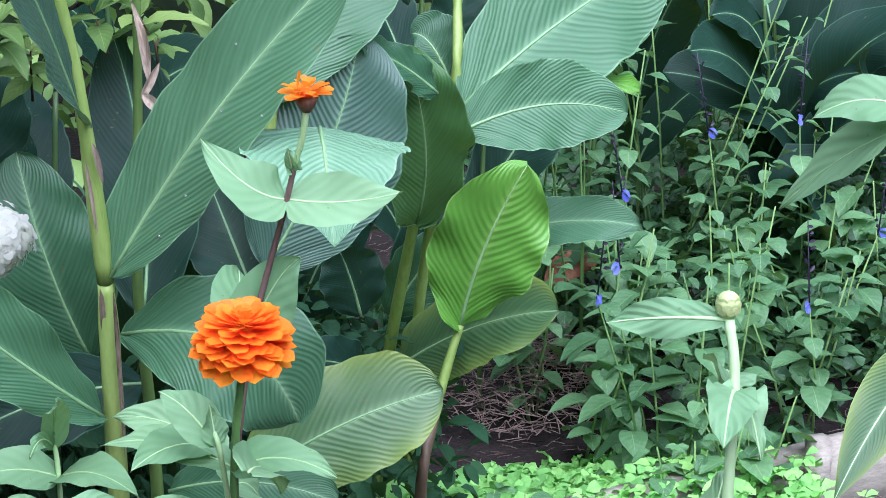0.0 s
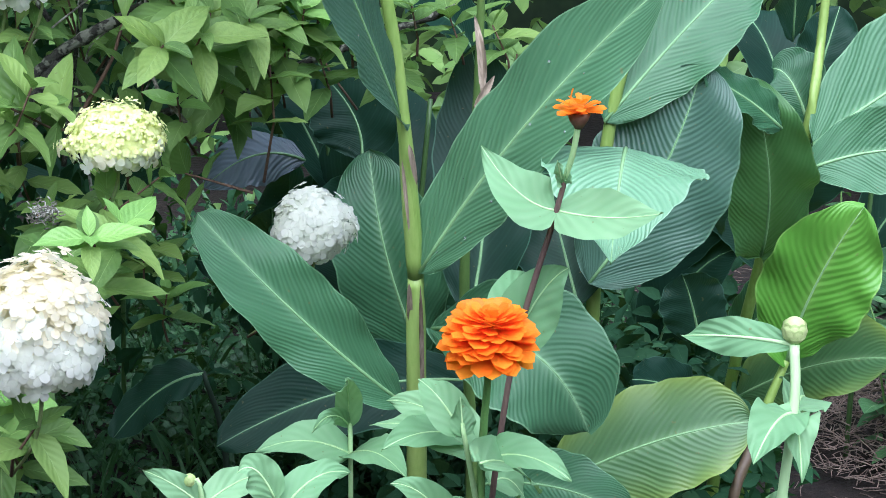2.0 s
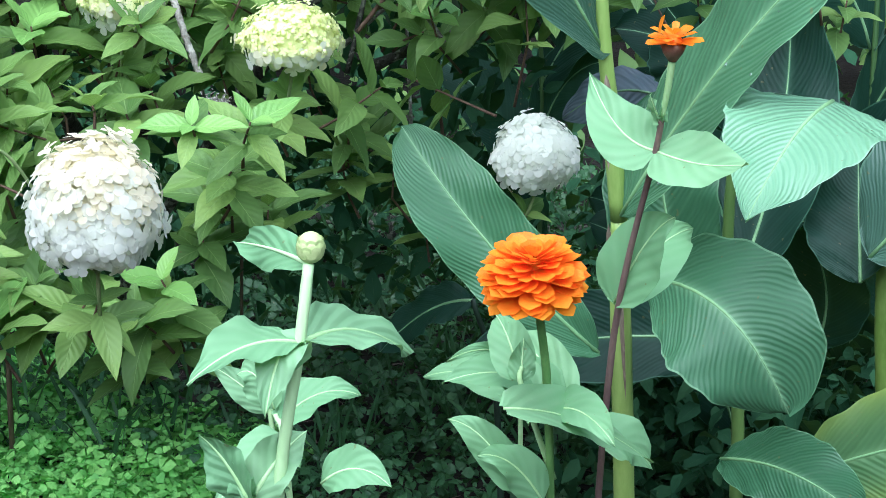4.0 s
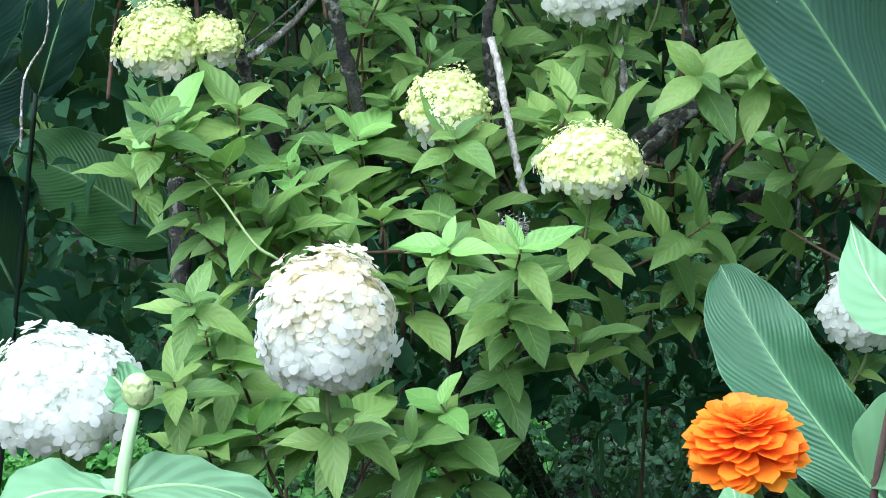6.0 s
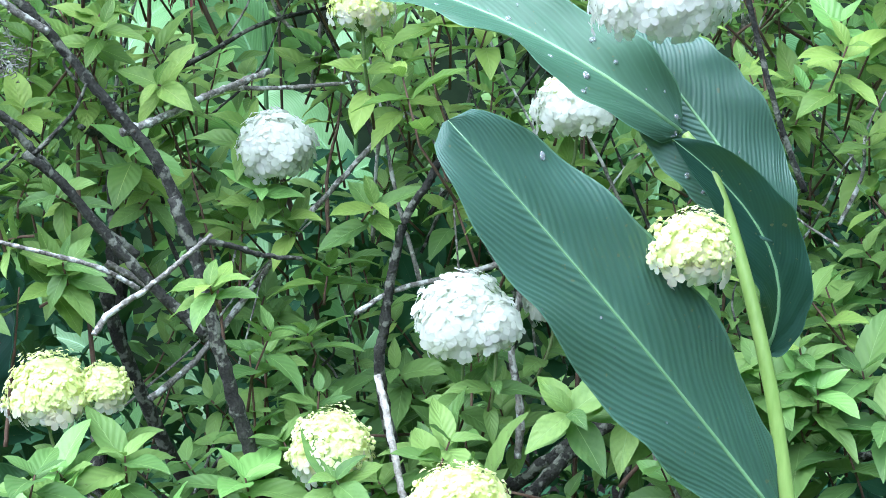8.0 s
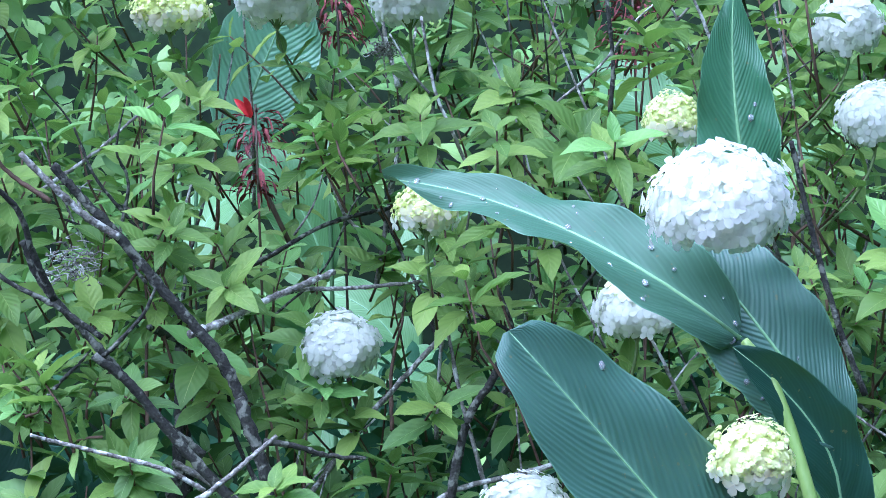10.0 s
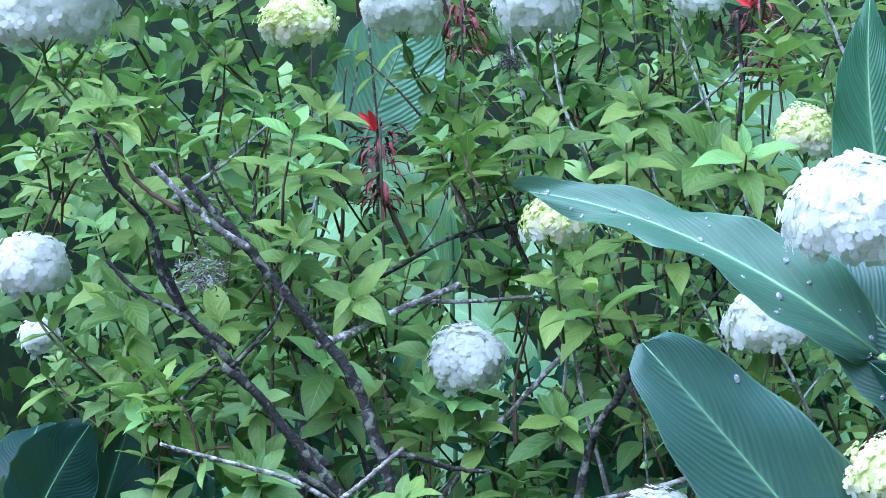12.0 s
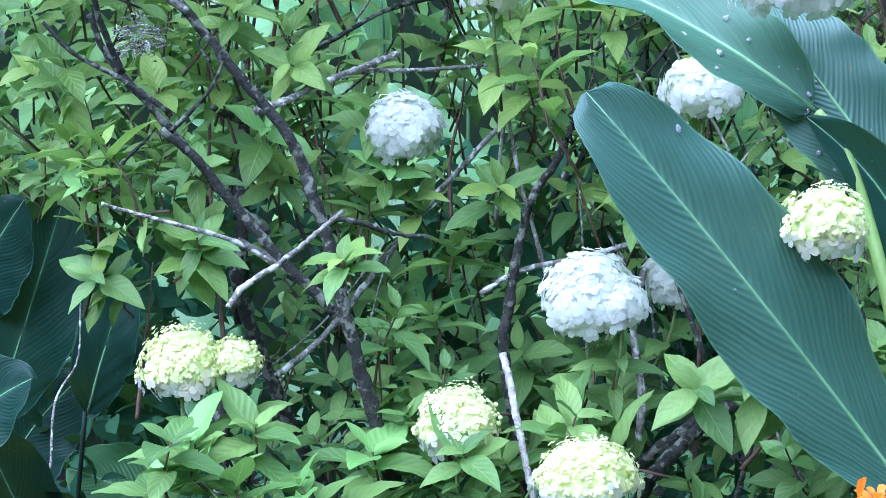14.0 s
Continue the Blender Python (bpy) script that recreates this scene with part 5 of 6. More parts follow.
def joined(name, items, mat, parent, label=""):
    """Many copies of small meshes as one mesh."""
    verts, faces, uvs = [], [], []
    for mesh, m in items:
        o = len(verts)
        verts.extend((m @ v.co)[:] for v in mesh.vertices)
        faces.extend([o + i for i in p.vertices] for p in mesh.polygons)
        layer = mesh.uv_layers[0].data
        uvs.extend(u.uv[:] for u in layer)
    me = bpy.data.meshes.new(name)
    me.from_pydata(verts, [], faces)
    me.uv_layers.new(name="UVMap").data.foreach_set("uv", [c for uv in uvs for c in uv])
    me.polygons.foreach_set("use_smooth", [True] * len(me.polygons))
    me.materials.append(mat)
    ob = new(name, me)
    if parent:
        attach(ob, parent)
    return tagged(ob, label, kind="stuff")


# flower heads of the shrub
def floret_mesh(mat, seed):
    """Four rounded sepals round a tiny eye."""
    rng = random.Random(seed)
    bm = bmesh.new()
    for k in range(4):
        w = math.pi / 2 * k + rng.uniform(-0.2, 0.2)
        d = Vector((math.cos(w), math.sin(w), 0))
        blade(bm, d * 0.04 + Vector((0, 0, 0.03 * (k % 2))), d * rng.uniform(0.85, 1.1) + Vector((0, 0, rng.uniform(-0.14, 0.16))), rng.uniform(0.70, 0.86), Vector((rng.uniform(-0.25, 0.25), rng.uniform(-0.25, 0.25), 1)), (0, 0, rng.uniform(-0.04, 0.10)), 6, 0.60, 5, 2, tip_power=0.42)
    bmesh.ops.create_icosphere(bm, subdivisions=1, radius=0.10)
    return link_mesh("floret", bm, mat)


bud_bm = bmesh.new()
bmesh.ops.create_icosphere(bud_bm, subdivisions=1, radius=0.62)
bud_bm.loops.layers.uv.verify()
tiny_bud = link_mesh("bud", bud_bm, sepal_lime)
florets = {k: [floret_mesh(m, s) for s in range(6)] for k, m in (("white", sepal_white), ("cream", sepal_cream), ("lime", sepal_lime))}


def flower_head(centre, wide, high, tone, seed, stalk=True):
    """A domed head of florets. tone: how the colours go from the crown to the rim."""
    rng = random.Random(seed)
    m0 = Matrix.Translation(centre)
    c = Vector(centre)
    lime = tone == "lime"

    def shell(n, scale):
        """The outline of the head in direction n: a lumpy dome drawn in below."""
        s = math.sqrt(max(1 - n.z * n.z, 0))
        k = scale * (1 + 0.18 * noise.noise(n * 1.6 + Vector((seed * 3.7, 0, 0))) + 0.13 * noise.noise(n * 3.6 + Vector((0, seed * 2.3, 0))))
        f = (1.0 if n.z > 0 else 0.55 + 0.45 * s ** 3) * wide / 2 * k
        drop = (0.26 if lime else 0.40) * n.z if n.z < 0 else 0.60 * n.z
        return Vector((n.x * f, n.y * f, high * (drop * k - (0.16 if lime else 0.08))))

    bm = bmesh.new()
    bmesh.ops.create_icosphere(bm, subdivisions=3, radius=1)
    for v in bm.verts:
        v.co = m0 @ shell(v.co.normalized(), 0.84 if lime else 0.74)
    crown = {"white": sepal_white, "cream": sepal_cream, "lime": sepal_lime, "greenish": sepal_white}[tone]
    head = part("flower_head", bm, crown, shrub, {"white": "white flower head", "cream": "cream-white flower head", "lime": "lime-green flower head with white rim", "greenish": "white flower head with greenish crown"}[tone])

    def stand(p, n, size):
        nn = (n + Vector((rng.uniform(-0.30, 0.30), rng.uniform(-0.30, 0.30), rng.uniform(-0.10, 0.34)))).normalized()
        return m0 @ Matrix.Translation(p) @ nn.to_track_quat("Z", "Y").to_matrix().to_4x4() @ Matrix.Rotation(rng.uniform(0, 6.28), 4, "Z") @ Matrix.Scale(size, 4)

    far = defaultdict(list)
    count = int(wide * high * (8500 if lime else 42000)) + 12
    for k in range(count):
        f = (k + 0.5) / count
        zc = (-0.12 - 0.62 * f) if lime else 1 - 1.66 * f
        w = k * 2.39996 + rng.uniform(-0.2, 0.2)
        s = math.sqrt(max(1 - zc * zc, 0))
        n = Vector((s * math.cos(w), s * math.sin(w), zc))
        reach = rng.uniform(0.88, 1.01) if rng.random() > 0.2 else rng.uniform(1.01, 1.10)
        if lime and rng.random() < 0.2:
            continue
        kind = "white"
        if tone == "cream" and zc > rng.uniform(0.1, 0.8) or lime and zc > rng.uniform(-0.5, -0.1):
            kind = "cream"
        if tone == "greenish" and zc > rng.uniform(0.5, 1.1):
            kind = "lime"
        p = shell(n, reach)
        if zc < -0.2:
            p.z -= 0.012 * rng.random() ** 2
        m = stand(p, n, rng.uniform(0.0090, 0.0120))
        if seed in range(12, 30) or k % 2 and count > 280:
            far[kind].append((rng.choice(florets[kind]), m))
        else:
            piece("floret", rng.choice(florets[kind]), m, head)
    for kind, mat in (("white", sepal_white), ("cream", sepal_cream), ("lime", sepal_lime)):
        if far[kind]:
            joined("floret_mass", far[kind], mat, head)
    if lime:
        tight = []
        for k in range(int(wide * high * 80000)):
            zc = 1 - 1.36 * (k + 0.5) / int(wide * high * 80000)
            w = k * 2.39996 + rng.uniform(-0.3, 0.3)
            s = math.sqrt(max(1 - zc * zc, 0))
            n = Vector((s * math.cos(w), s * math.sin(w), zc))
            p = shell(n, rng.uniform(0.86, 1.0) + (0.06 if rng.random() < 0.15 else 0))
            tight.append((rng.choice(florets["lime"]) if rng.random() < 0.75 else tiny_bud, stand(p, n, rng.uniform(0.0036, 0.0058) * (0.6 if zc > 0.8 else 1.0))))
        joined("floret_mass", tight, sepal_lime, head)
    if not stalk:
        return head
    inward = (Vector((-0.75, 2.4, 0)) - Vector((c.x, c.y, 0))).normalized()
    neck = c - Vector((0, 0, high * 0.42 + 0.02))
    foot = neck + inward * 0.09 - Vector((0, 0, 0.10))
    bm = bmesh.new()
    tube(bm, smooth_line([c, neck, neck + inward * 0.03 - Vector((0, 0, 0.05)), foot], 4), [0.0022, 0.0017], 6)
    for k in range(6):
        w = k * 1.05 + rng.uniform(-0.3, 0.3)
        d = Vector((math.cos(w), math.sin(w), 0))
        tube(bm, [neck + Vector((0, 0, 0.006)), neck.lerp(c, 0.5) + d * wide * 0.16, c + d * wide * 0.32 - Vector((0, 0, high * 0.12))], [0.0010, 0.0007], 4)
    part("flower_stalk", bm, twig_green, shrub)
    shoot(foot, neck + inward * 0.012 - Vector((0, 0, 0.022)), rng.uniform(0.048, 0.06), 3, False, rng)
    return head


for h in HEADS:
    flower_head(*h)


def dry_head(c, r, seed):
    """An old flower head, now a tangle of bare stalks."""
    rng = random.Random(seed)
    bm = bmesh.new()
    c = Vector(c)
    for k in range(130):
        d = Vector((rng.uniform(-1, 1), rng.uniform(-1, 1), rng.uniform(-0.6, 0.6)))
        a = c + d.normalized() * r * rng.random() ** 0.5
        b = a + Vector((rng.uniform(-1, 1), rng.uniform(-1, 1), rng.uniform(-0.7, 0.7))) * r * 0.3
        e = b + Vector((rng.uniform(-1, 1), rng.uniform(-1, 1), rng.uniform(-0.7, 0.7))) * r * 0.3
        tube(bm, [a, b, e], [0.0008, 0.0005], 4)
    part("dry_flower_head", bm, bark_pale, shrub, "dry grey spent flower head")


tagged(part("twig_mass", twig_bm, twig_brown, shrub), kind="stuff")
joined("foliage", spare["green"], shrub_green, shrub)
joined("upper_foliage", spare["upper"], shrub_olive, shrub)
joined("fresh_foliage", spare["fresh"], shrub_fresh, shrub)
dry_head((-0.716, 1.719, 1.380), 0.036, 1)
dry_head((-0.230, 1.823, 0.863), 0.018, 2)
dry_head((-0.620, 2.122, 1.638), 0.02, 3)


# ---------------------------------------------------------------- red canna flowers
def red_spike(at, seed, label):
    rng = random.Random(seed)
    x, y, z = at
    p = thing("canna_flower_spike", (x, y, 0), label, "flower")
    bm = bmesh.new()
    tube(bm, smooth_line([(x, y, 0), (x + 0.01, y, z * 0.6), (x, y, z + 0.03)], 5), [0.003, 0.0018], 8)
    part("stalk", bm, stalk_dark, p)
    for k in range(110):
        w = rng.uniform(0, 6.28)
        d = Vector((math.cos(w) * 0.7, math.sin(w) * 0.7, rng.uniform(-1.3, 0.1))).normalized()
        b = Vector((x, y, z + rng.uniform(-0.10, 0.02))) + Vector((math.cos(w), math.sin(w), 0)) * rng.uniform(0.0, 0.034)
        bm = bmesh.new()
        blade(bm, b, b + d * rng.uniform(0.018, 0.042), rng.uniform(0.003, 0.006), (math.cos(w), math.sin(w), 0.4), (d.x * 0.004, d.y * 0.004, 0.005), 30, 0.4, 5, 2, 0.001, 0, k)
        part("dry_bract", bm, seed_red, p, "dry dark red spent bract")
    for k in range(3):
        d = Vector((rng.uniform(-0.9, 0.3), rng.uniform(-0.6, 0.2), rng.uniform(0.3, 1))).normalized()
        b = Vector((x - 0.012, y, z + 0.01))
        bm = bmesh.new()
        blade(bm, b, b + d * rng.uniform(0.026, 0.04), 0.012, (0.3, -1, 0.1), (0.005, 0, 0), 15, 0.5, 8, 4)
        part("petal", bm, petal_red, p, "bright red petal")


red_spike((-1.004, 2.226, 1.568), 1, "spent red canna flower spike with one fresh petal")
red_spike((-0.998, 2.381, 1.790), 2, "red canna flower spike")
red_spike((-0.720, 2.731, 1.752), 3, "red canna flower spike half hidden by leaves")
plant = thing("canna_plant", (-0.98, 2.45, 0), "canna with one broad pale leaf behind the shrub", "plant", "cannas further back")
canna_stalk(plant, [(-0.98, 2.45, 0), (-0.98, 2.43, 1.0), (-1.090, 2.275, 1.548)], 0.0045, 0.004, stalk_dark)
canna_leaf(plant, (-1.110, 2.266, 1.535), (-0.995, 2.306, 1.775), 0.160, (0.6, -0.7, 0.3), (0, 0, 0.01), canna_pale, seed=301, fold=6)


# ---------------------------------------------------------------- herbs with blue flowers
herb_leaf = shrub_leaf_mesh("leaf", herb_green, 0.22, 0.68, 5)


def herb(at, height, seed, flower, label, leaf=0.078, stems=3):
    rng = random.Random(seed)
    x, y, z = at
    p = thing("salvia_plant", at, label, "plant", "salvias in the bed")
    for s in range(stems):
        lean = Vector((rng.uniform(-0.35, 0.35), rng.uniform(-0.3, 0.2), 1)) * height * rng.uniform(0.75, 1.1)
        base = Vector((x + rng.uniform(-0.03, 0.03), y + rng.uniform(-0.03, 0.03), z))
        bm = bmesh.new()
        tube(bm, [base, base + lean * 0.5 + Vector((0.01, 0, 0)), base + lean], [0.003, 0.0015], 6)
        part("stem", bm, stem_mid, p)
        n = int(height / 0.06)
        for k in range(1, n + 1):
            q = base + lean * (k / n)
            for sgn in (0, math.pi):
                w = k * 1.57 + sgn + rng.uniform(-0.3, 0.3) + s
                out = Vector((math.cos(w), math.sin(w), rng.uniform(-0.5, 0.35)))
                side = Vector((0, 0, 1)).cross(out).normalized()
                o = out.normalized()
                nr = o.cross(side)
                ln = leaf * rng.uniform(0.6, 1.25) * (1.0 if k < n else 0.6) * (0.66 if height > 0.7 else 0.85)
                if height > 0.7 and rng.random() < 0.3:
                    continue
                b = q + o * 0.012
                piece("leaf", herb_leaf, Matrix(((o.x, side.x, nr.x, b.x), (o.y, side.y, nr.y, b.y), (o.z, side.z, nr.z, b.z), (0, 0, 0, 1))) @ Matrix.Diagonal((ln, ln, ln, 1)), p)
        if flower and s < 1:
            top = base + lean
            end = top + Vector((rng.uniform(-0.04, 0.04), 0, 0.16))
            bm = bmesh.new()
            tube(bm, [top, end], [0.0016, 0.001], 5)
            for k in range(12):
                c = top.lerp(end, k / 12) + Vector((rng.uniform(-0.006, 0.006), rng.uniform(-0.006, 0.006), 0))
                d = Vector((rng.uniform(-1, 1), rng.uniform(-1, 1), rng.uniform(0.0, 0.9))).normalized()
                blade(bm, c, c + d * rng.uniform(0.008, 0.016), 0.006, (d.y, -d.x, 0.5), (0, 0, 0.001), 35, 0.5, 4, 2)
            part("flower_spike", bm, spike_dark, p, "dark spent flower spike")
            for k in range(1):
                c = top.lerp(end, 0.05 + 0.2 * k)
                bm = bmesh.new()
                d = Vector((rng.uniform(-1, 1), -0.6, rng.uniform(-0.5, 0.1))).normalized()
                blade(bm, c, c + d * 0.024, 0.008, (0, -0.5, 0.8), (0, 0, 0.005), 25, 0.5, 6, 4)
                blade(bm, c, c + d * 0.018 + Vector((0, 0, -0.010)), 0.011, (0, -0.8, 0.5), (0, 0, -0.003), 15, 0.6, 6, 4)
                part("blossom", bm, petal_blue, p, "violet-blue blossom")


for k, (a, h, fl) in enumerate([((1.12, 2.75, 0), 0.42, True), ((1.26, 2.85, 0), 0.40, False), ((1.08, 3.0, 0), 0.40, True), ((1.32, 3.05, 0), 0.48, True),
                                ((1.2, 3.2, 0), 0.4, False), ((1.42, 3.1, 0), 0.4, False), ((1.05, 3.25, 0), 0.36, False), ((1.2, 3.4, 0), 0.85, False), ((1.35, 3.5, 0), 0.9, False), ((1.1, 3.55, 0), 0.85, False), ((1.48, 3.35, 0), 0.5, True), ((1.0, 3.7, 0), 0.8, False), ((1.5, 3.7, 0), 0.95, False), ((1.28, 3.75, 0), 1.0, False), ((1.08, 2.6, 0), 0.25, False), ((1.22, 2.66, 0), 0.25, False), ((0.74, 2.38, 0), 0.24, False), ((1.56, 3.15, 0), 0.42, True), ((1.66, 3.4, 0), 0.5, True), ((1.75, 3.2, 0), 0.4, False), ((1.6, 3.65, 0), 0.75, False), ((1.45, 2.95, 0), 0.36, True)]):
    herb(a, h, 200 + k, fl, "leafy salvia with violet-blue flowers" if fl else "leafy green herb stems without flowers", stems=4)


# ---------------------------------------------------------------- ground and edging
def ground():
    bm = bmesh.new()
    n = 90
    rows = []
    for i in range(n + 1):
        row = []
        for j in range(n + 1):
            u, v = 2 * i / n - 1, 2 * j / n - 1
            x, y = 30 * u ** 3 + 1.5 * u, 2.6 + 30 * v ** 3 + 1.5 * v
            z = 0.03 * noise.noise(Vector((x * 1.3, y * 1.3, 0))) + 0.012 * noise.noise(Vector((x * 7, y * 7, 3)))
            row.append(bm.verts.new((x, y, z)))
        rows.append(row)
    for a, b in zip(rows, rows[1:]):
        for j in range(n):
            bm.faces.new((a[j], b[j], b[j + 1], a[j + 1]))
    ob = new("ground", link_mesh("ground", bm, soil))
    return tagged(ob, "dark mulched garden soil with straw bits", "ground", kind="structure")


ground()


def edging(a, b, high, thick, label):
    """A weathered board on edge with rounded arrises."""
    a, b = Vector(a), Vector(b)
    d = (b - a)
    ln = d.length
    bm = bmesh.new()
    bmesh.ops.create_cube(bm, size=1, matrix=Matrix.Diagonal((ln, thick, high, 1)))
    bmesh.ops.bevel(bm, geom=list(bm.edges), offset=0.006, segments=2, affect="EDGES")
    ob = new("edging_board", link_mesh("edging_board", bm, wood_grey))
    ob.matrix_basis = Matrix.Translation((a + b) / 2 + Vector((0, 0, high / 2 - 0.02))) @ Matrix.Rotation(math.atan2(d.y, d.x), 4, "Z")
    return tagged(ob, label, "garden edging", "edging boards")


edging((0.55, 2.50, 0), (1.34, 2.66, 0), 0.165, 0.035, "weathered grey timber edging board round the bed")
edging((1.345, 2.665, 0), (2.2, 2.84, 0), 0.165, 0.035, "weathered grey timber edging board round the bed")
edging((-2.6, 1.75, 0), (-1.22, 2.10, 0), 0.12, 0.035, "pale timber edging board beside the ground cover")
bm = bmesh.new()
bmesh.ops.create_cube(bm, size=1, matrix=Matrix.Translation((1.325, 2.625, 0.07)) @ Matrix.Diagonal((0.036, 0.036, 0.2, 1)))
bmesh.ops.bevel(bm, geom=list(bm.edges), offset=0.005, segments=2, affect="EDGES")
tagged(new("edging_post", link_mesh("edging_post", bm, wood_grey)), "short weathered timber stake holding the edging", "post")


def scatter(name, mesh, mat, count, place, label, seed, size, tilt=0.5):
    rng = random.Random(seed)
    items = []
    for k in range(count):
        p = place(rng)
        if p is None:
            continue
        s = size * rng.uniform(0.6, 1.4)
        m = Matrix.Translation(p) @ Euler((rng.uniform(-tilt, tilt), rng.uniform(-tilt, tilt), rng.uniform(0, 6.28))).to_matrix().to_4x4() @ Matrix.Diagonal((s, s, s, 1))
        items.append((mesh, m))
    return tagged(joined(name, items, mat, None, label), category="plants")


shaded_weed_leaf = shrub_leaf_mesh("weed_leaf", weed_shade, 0.2, 0.5, 9, 4, 2)
def lobed_leaf_mesh(name, mat, seed):
    """A low leaf of three toothed lobes."""
    bm = bmesh.new()
    for k, (w, ln) in enumerate(((0.0, 1.0), (1.25, 0.8), (-1.25, 0.8))):
        blade(bm, (0.12 * math.cos(w), 0.12 * math.sin(w), 0), (ln * math.cos(w), ln * math.sin(w), -0.12), 0.62, (0, 0, 1), (0, 0, 0.08), 12, 0.6, 3, 2, 0.05, 0, seed + k, tip_power=0.6)
    return link_mesh(name, bm, mat)


cover_leaf = lobed_leaf_mesh("cover_leaf", cover_green, 7)


def bright_patch(r):
    x, y = r.uniform(-2.5, -0.6), r.uniform(2.1, 3.1)
    if x > -1.1 and y > 2.75:
        return None
    if y < 2.12 + 0.25 * (x + 1.22) or noise.noise(Vector((x * 2.2, y * 2.2, 5))) < -0.25:
        return None
    return Vector((x, y, r.uniform(0.0, 0.11)))


grass_bm = bmesh.new()
for k in range(4):
    w = 1.6 * k
    blade(grass_bm, (0.15 * math.cos(w), 0.15 * math.sin(w), 0), (0.6 * math.cos(w + 0.4), 0.6 * math.sin(w + 0.4), 1.0 - 0.15 * k), 0.07, (math.cos(w), math.sin(w), 0.3), (0, 0, 0.12), 10, 0.3, 5, 2, seed=k)
grass_tuft = link_mesh("grass_tuft", grass_bm, cover_dark)


def dark_patch(r):
    x, y = r.uniform(-2.6, 0.6), r.uniform(2.5, 4.6)
    if noise.noise(Vector((x * 2.5, y * 2.5, 9))) < -0.32:
        return None
    return Vector((x, y, r.uniform(0.0, 0.13)))


def back_patch(r):
    x, y = r.uniform(1.2, 2.7), r.uniform(2.95, 4.6)
    return None if noise.noise(Vector((x * 3, y * 3, 2))) < -0.15 else Vector((x, y, 0.3 * r.random() ** 1.6))


def side_patch(r):
    x, y = r.uniform(0.55, 1.3), r.uniform(2.3, 3.0)
    return Vector((x, y, r.uniform(0.0, 0.17) * max(0.1, min(1, (2.95 - y) * 3))))


tagged(scatter("ground_cover", cover_leaf, cover_green, 17000, bright_patch, "bright green clover-like ground cover", 1, 0.025, 0.7), kind="stuff")
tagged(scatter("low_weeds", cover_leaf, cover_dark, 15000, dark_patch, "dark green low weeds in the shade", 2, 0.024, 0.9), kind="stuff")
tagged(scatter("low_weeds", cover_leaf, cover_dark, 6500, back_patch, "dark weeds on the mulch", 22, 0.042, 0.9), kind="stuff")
def canna_floor(r):
    x, y = r.uniform(-0.1, 0.72), r.uniform(2.5, 3.4)
    return Vector((x, y, 0.42 * r.random() ** 1.3))


def shade_corner(r):
    x, y = r.uniform(-2.7, 0.1), r.uniform(2.35, 4.2)
    if x > -1.55 and y < 3.1:
        return None
    return Vector((x, y, 0.5 * r.random() ** 1.4))


def behind_shrub(r):
    p = Vector((1.1, 0.48, 0)) + ahead * r.uniform(2.72, 3.1) + right * r.uniform(-0.75, 0.75)
    return Vector((p.x, p.y, r.uniform(0.3, 1.22)))


# shade-coloured filler leaves, added to darken the gaps between plants
tagged(scatter("climbing_ivy", shaded_weed_leaf, weed_shade, 2600, behind_shrub, "added dark filler leaves deepening the shade behind the shrub", 25, 0.055, 1.2), kind="stuff")
tagged(scatter("low_weeds", shaded_weed_leaf, weed_shade, 8000, shade_corner, "added filler weeds under the cannas, coloured as in shade", 24, 0.042, 1.0), kind="stuff")
tagged(scatter("low_weeds", shaded_weed_leaf, weed_shade, 6000, canna_floor, "added filler weeds among the canna stalks, coloured as in shade", 23, 0.042, 1.0), kind="stuff")
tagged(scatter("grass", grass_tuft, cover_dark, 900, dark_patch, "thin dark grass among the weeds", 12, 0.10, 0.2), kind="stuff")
tagged(scatter("clover", cover_leaf, cover_green, 2600, side_patch, "bright green clover beside the edging board", 3, 0.030, 0.7), kind="stuff")


def straw_mesh():
    bm = bmesh.new()
    tube(bm, [(-0.5, 0, 0), (0, 0.03, 0.02), (0.5, 0, 0)], [0.03, 0.02], 4)
    bm.loops.layers.uv.verify()
    return link_mesh("straw", bm, straw)


bit = straw_mesh()
tagged(scatter("straw_mulch", bit, straw, 7000, lambda r: Vector((r.uniform(-2.4, 2.2), r.uniform(2.0, 4.6), r.uniform(0.0, 0.035))), "pale straw and bark bits of mulch", 4, 0.030, 0.25), kind="stuff")

def heap(cx, cy, r):
    def place(g):
        w, d = g.uniform(0, 6.28), r * math.sqrt(g.random())
        return Vector((cx + d * math.cos(w), cy + d * math.sin(w), 0.02 + 0.16 * (1 - (d / r) ** 2) * g.random()))
    return place


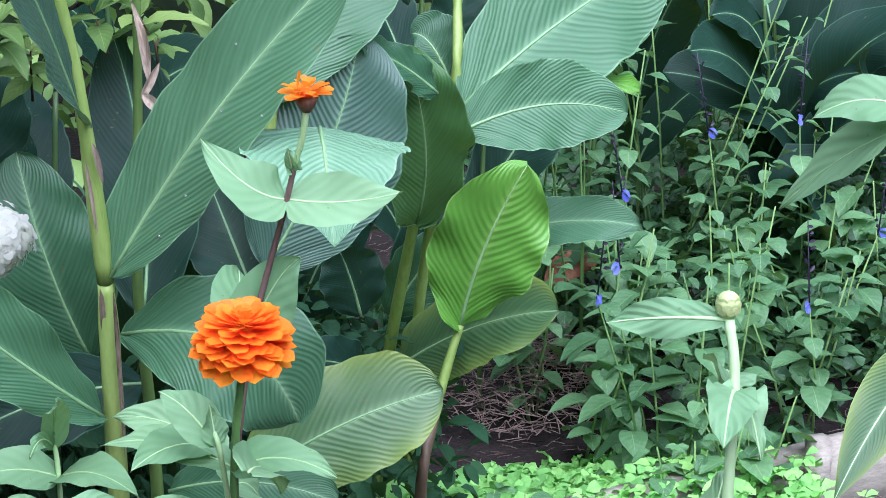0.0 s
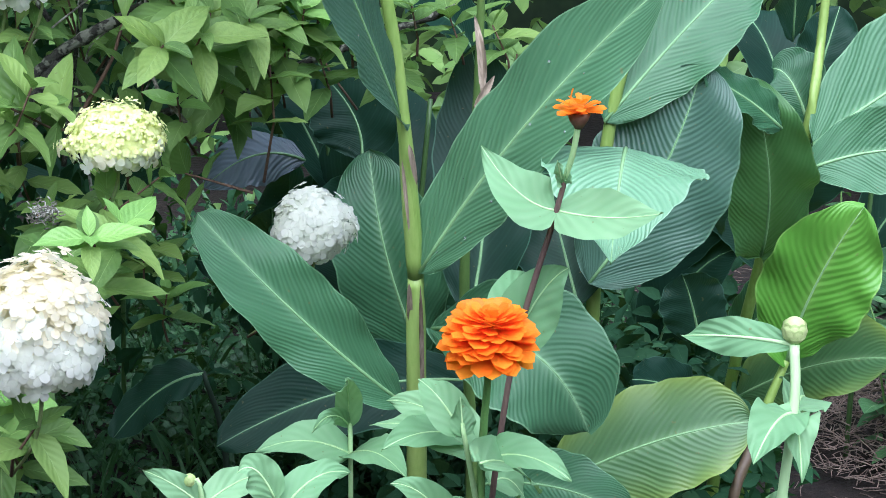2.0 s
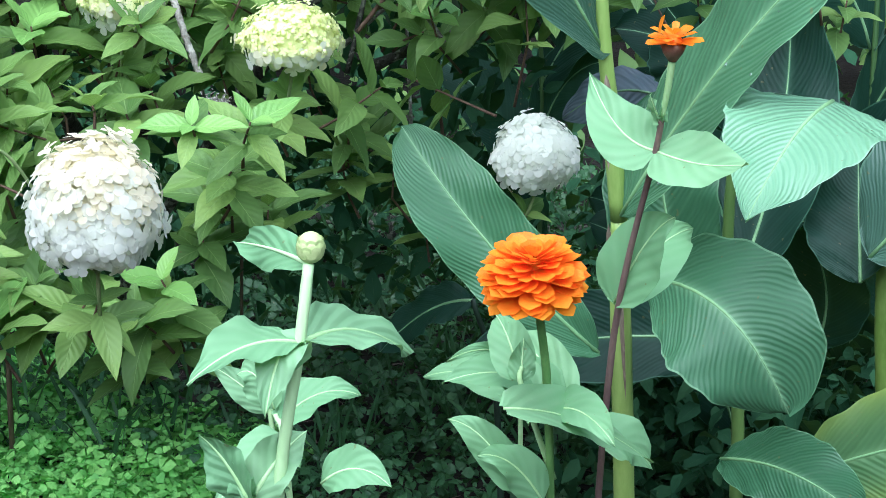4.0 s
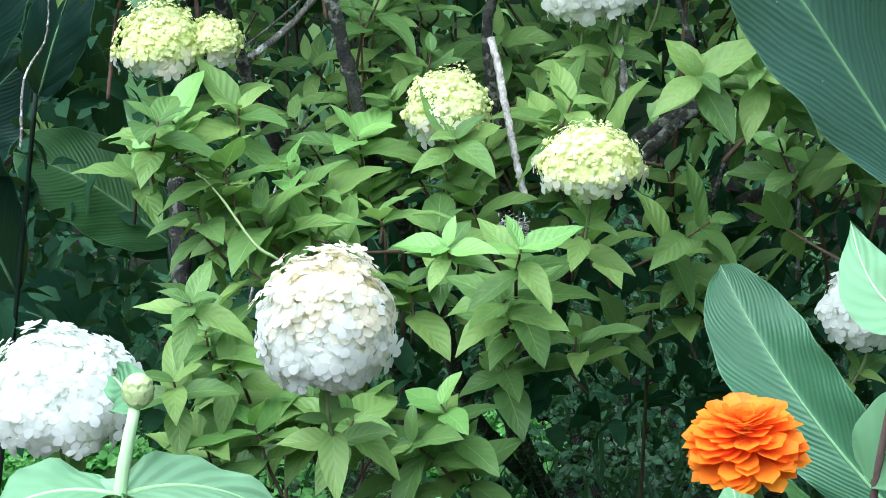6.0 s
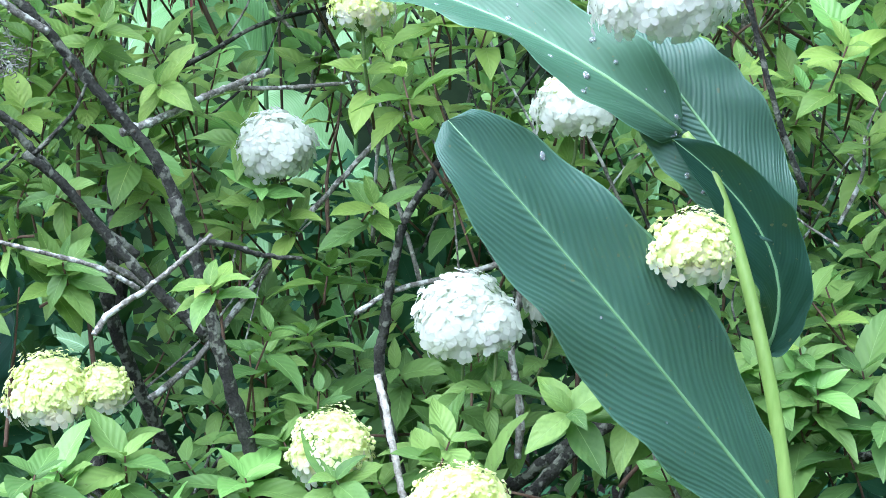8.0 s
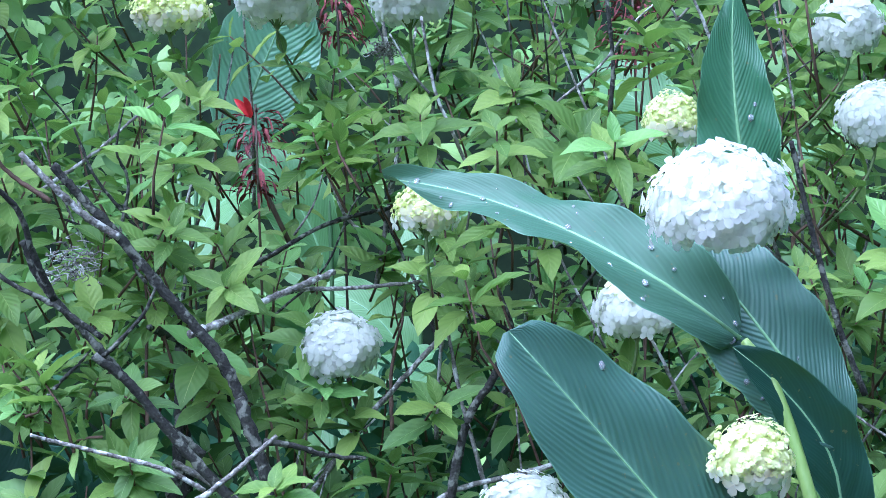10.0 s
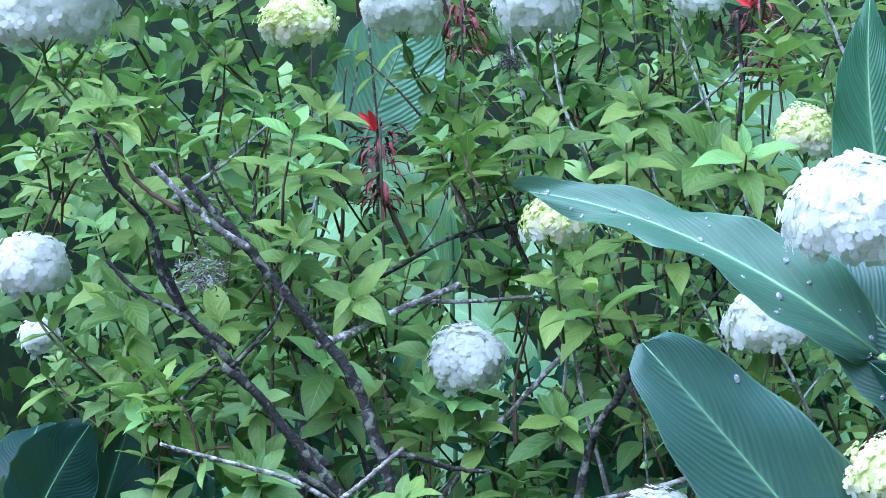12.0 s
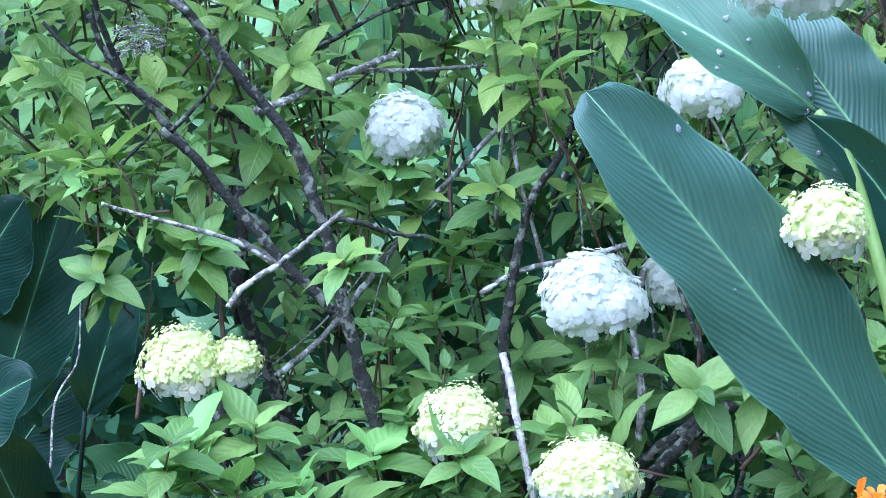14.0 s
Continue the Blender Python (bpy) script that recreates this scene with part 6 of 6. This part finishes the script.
tagged(scatter("straw_heap", bit, straw, 1500, heap(1.04, 3.35, 0.22), "loose heap of dry straw mulch", 41, 0.035, 0.4), kind="stuff")
tagged(scatter("straw_heap", bit, straw, 1200, heap(-1.23, 2.63, 0.13), "loose heap of dry straw mulch", 42, 0.03, 0.4), kind="stuff")

bm = bmesh.new()
blade(bm, (1.12, 3.42, 0.20), (1.24, 3.44, 0.23), 0.06, (0, -0.7, 0.7), (0, 0, 0.02), 25, 0.5, 8, 6, 0.006)
tagged(new("fallen_leaf", link_mesh("fallen_leaf", bm, dry_leaf)), "curled reddish-brown dry leaf on the mulch", "leaf")

bm = bmesh.new()
tube(bm, smooth_line([(-2.0, 3.75, 0.05), (-1.5, 3.9, 0.06), (-1.0, 3.95, 0.05), (-0.5, 4.1, 0.05)], 5), [0.05, 0.035], 10, 0.15, 4)
tagged(new("fallen_log", link_mesh("fallen_log", bm, bark)), "dark fallen branch lying on the soil", "log")


# ---------------------------------------------------------------- greenery behind
far_leaf = shrub_leaf_mesh("far_leaf", hedge_green, 0.2, 0.5, 3, 5, 2)


def hedge_place(r):
    w = radians(r.uniform(40, 175))
    d = r.uniform(4.6, 6.2)
    p = Vector((0.5 + d * math.cos(w), 0.3 + d * math.sin(w), r.uniform(0.0, 1.0) ** 0.8 * 3.4))
    return None if noise.noise(p * 2.6) < -0.02 else p


tagged(scatter("hedge", far_leaf, hedge_green, 48000, hedge_place, "wild green hedge behind the garden", 8, 0.095, 1.2), kind="stuff")
# full dark ring, unseen behind the camera, added to cut low sky light
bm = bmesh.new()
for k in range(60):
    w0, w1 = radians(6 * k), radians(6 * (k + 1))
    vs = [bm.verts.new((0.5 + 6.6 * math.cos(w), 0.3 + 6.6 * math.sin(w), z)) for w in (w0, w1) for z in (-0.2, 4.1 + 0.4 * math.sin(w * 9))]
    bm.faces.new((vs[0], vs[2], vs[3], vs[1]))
dark_green = plain("ring_wall_green", (0.006, 0.018, 0.008), (0.03, 0.065, 0.02), 2.5, 0.9)
tagged(new("backdrop", link_mesh("backdrop", bm, dark_green)), "dark green ring behind the hedge and all round, added to cut low sky light", "backdrop", kind="structure")
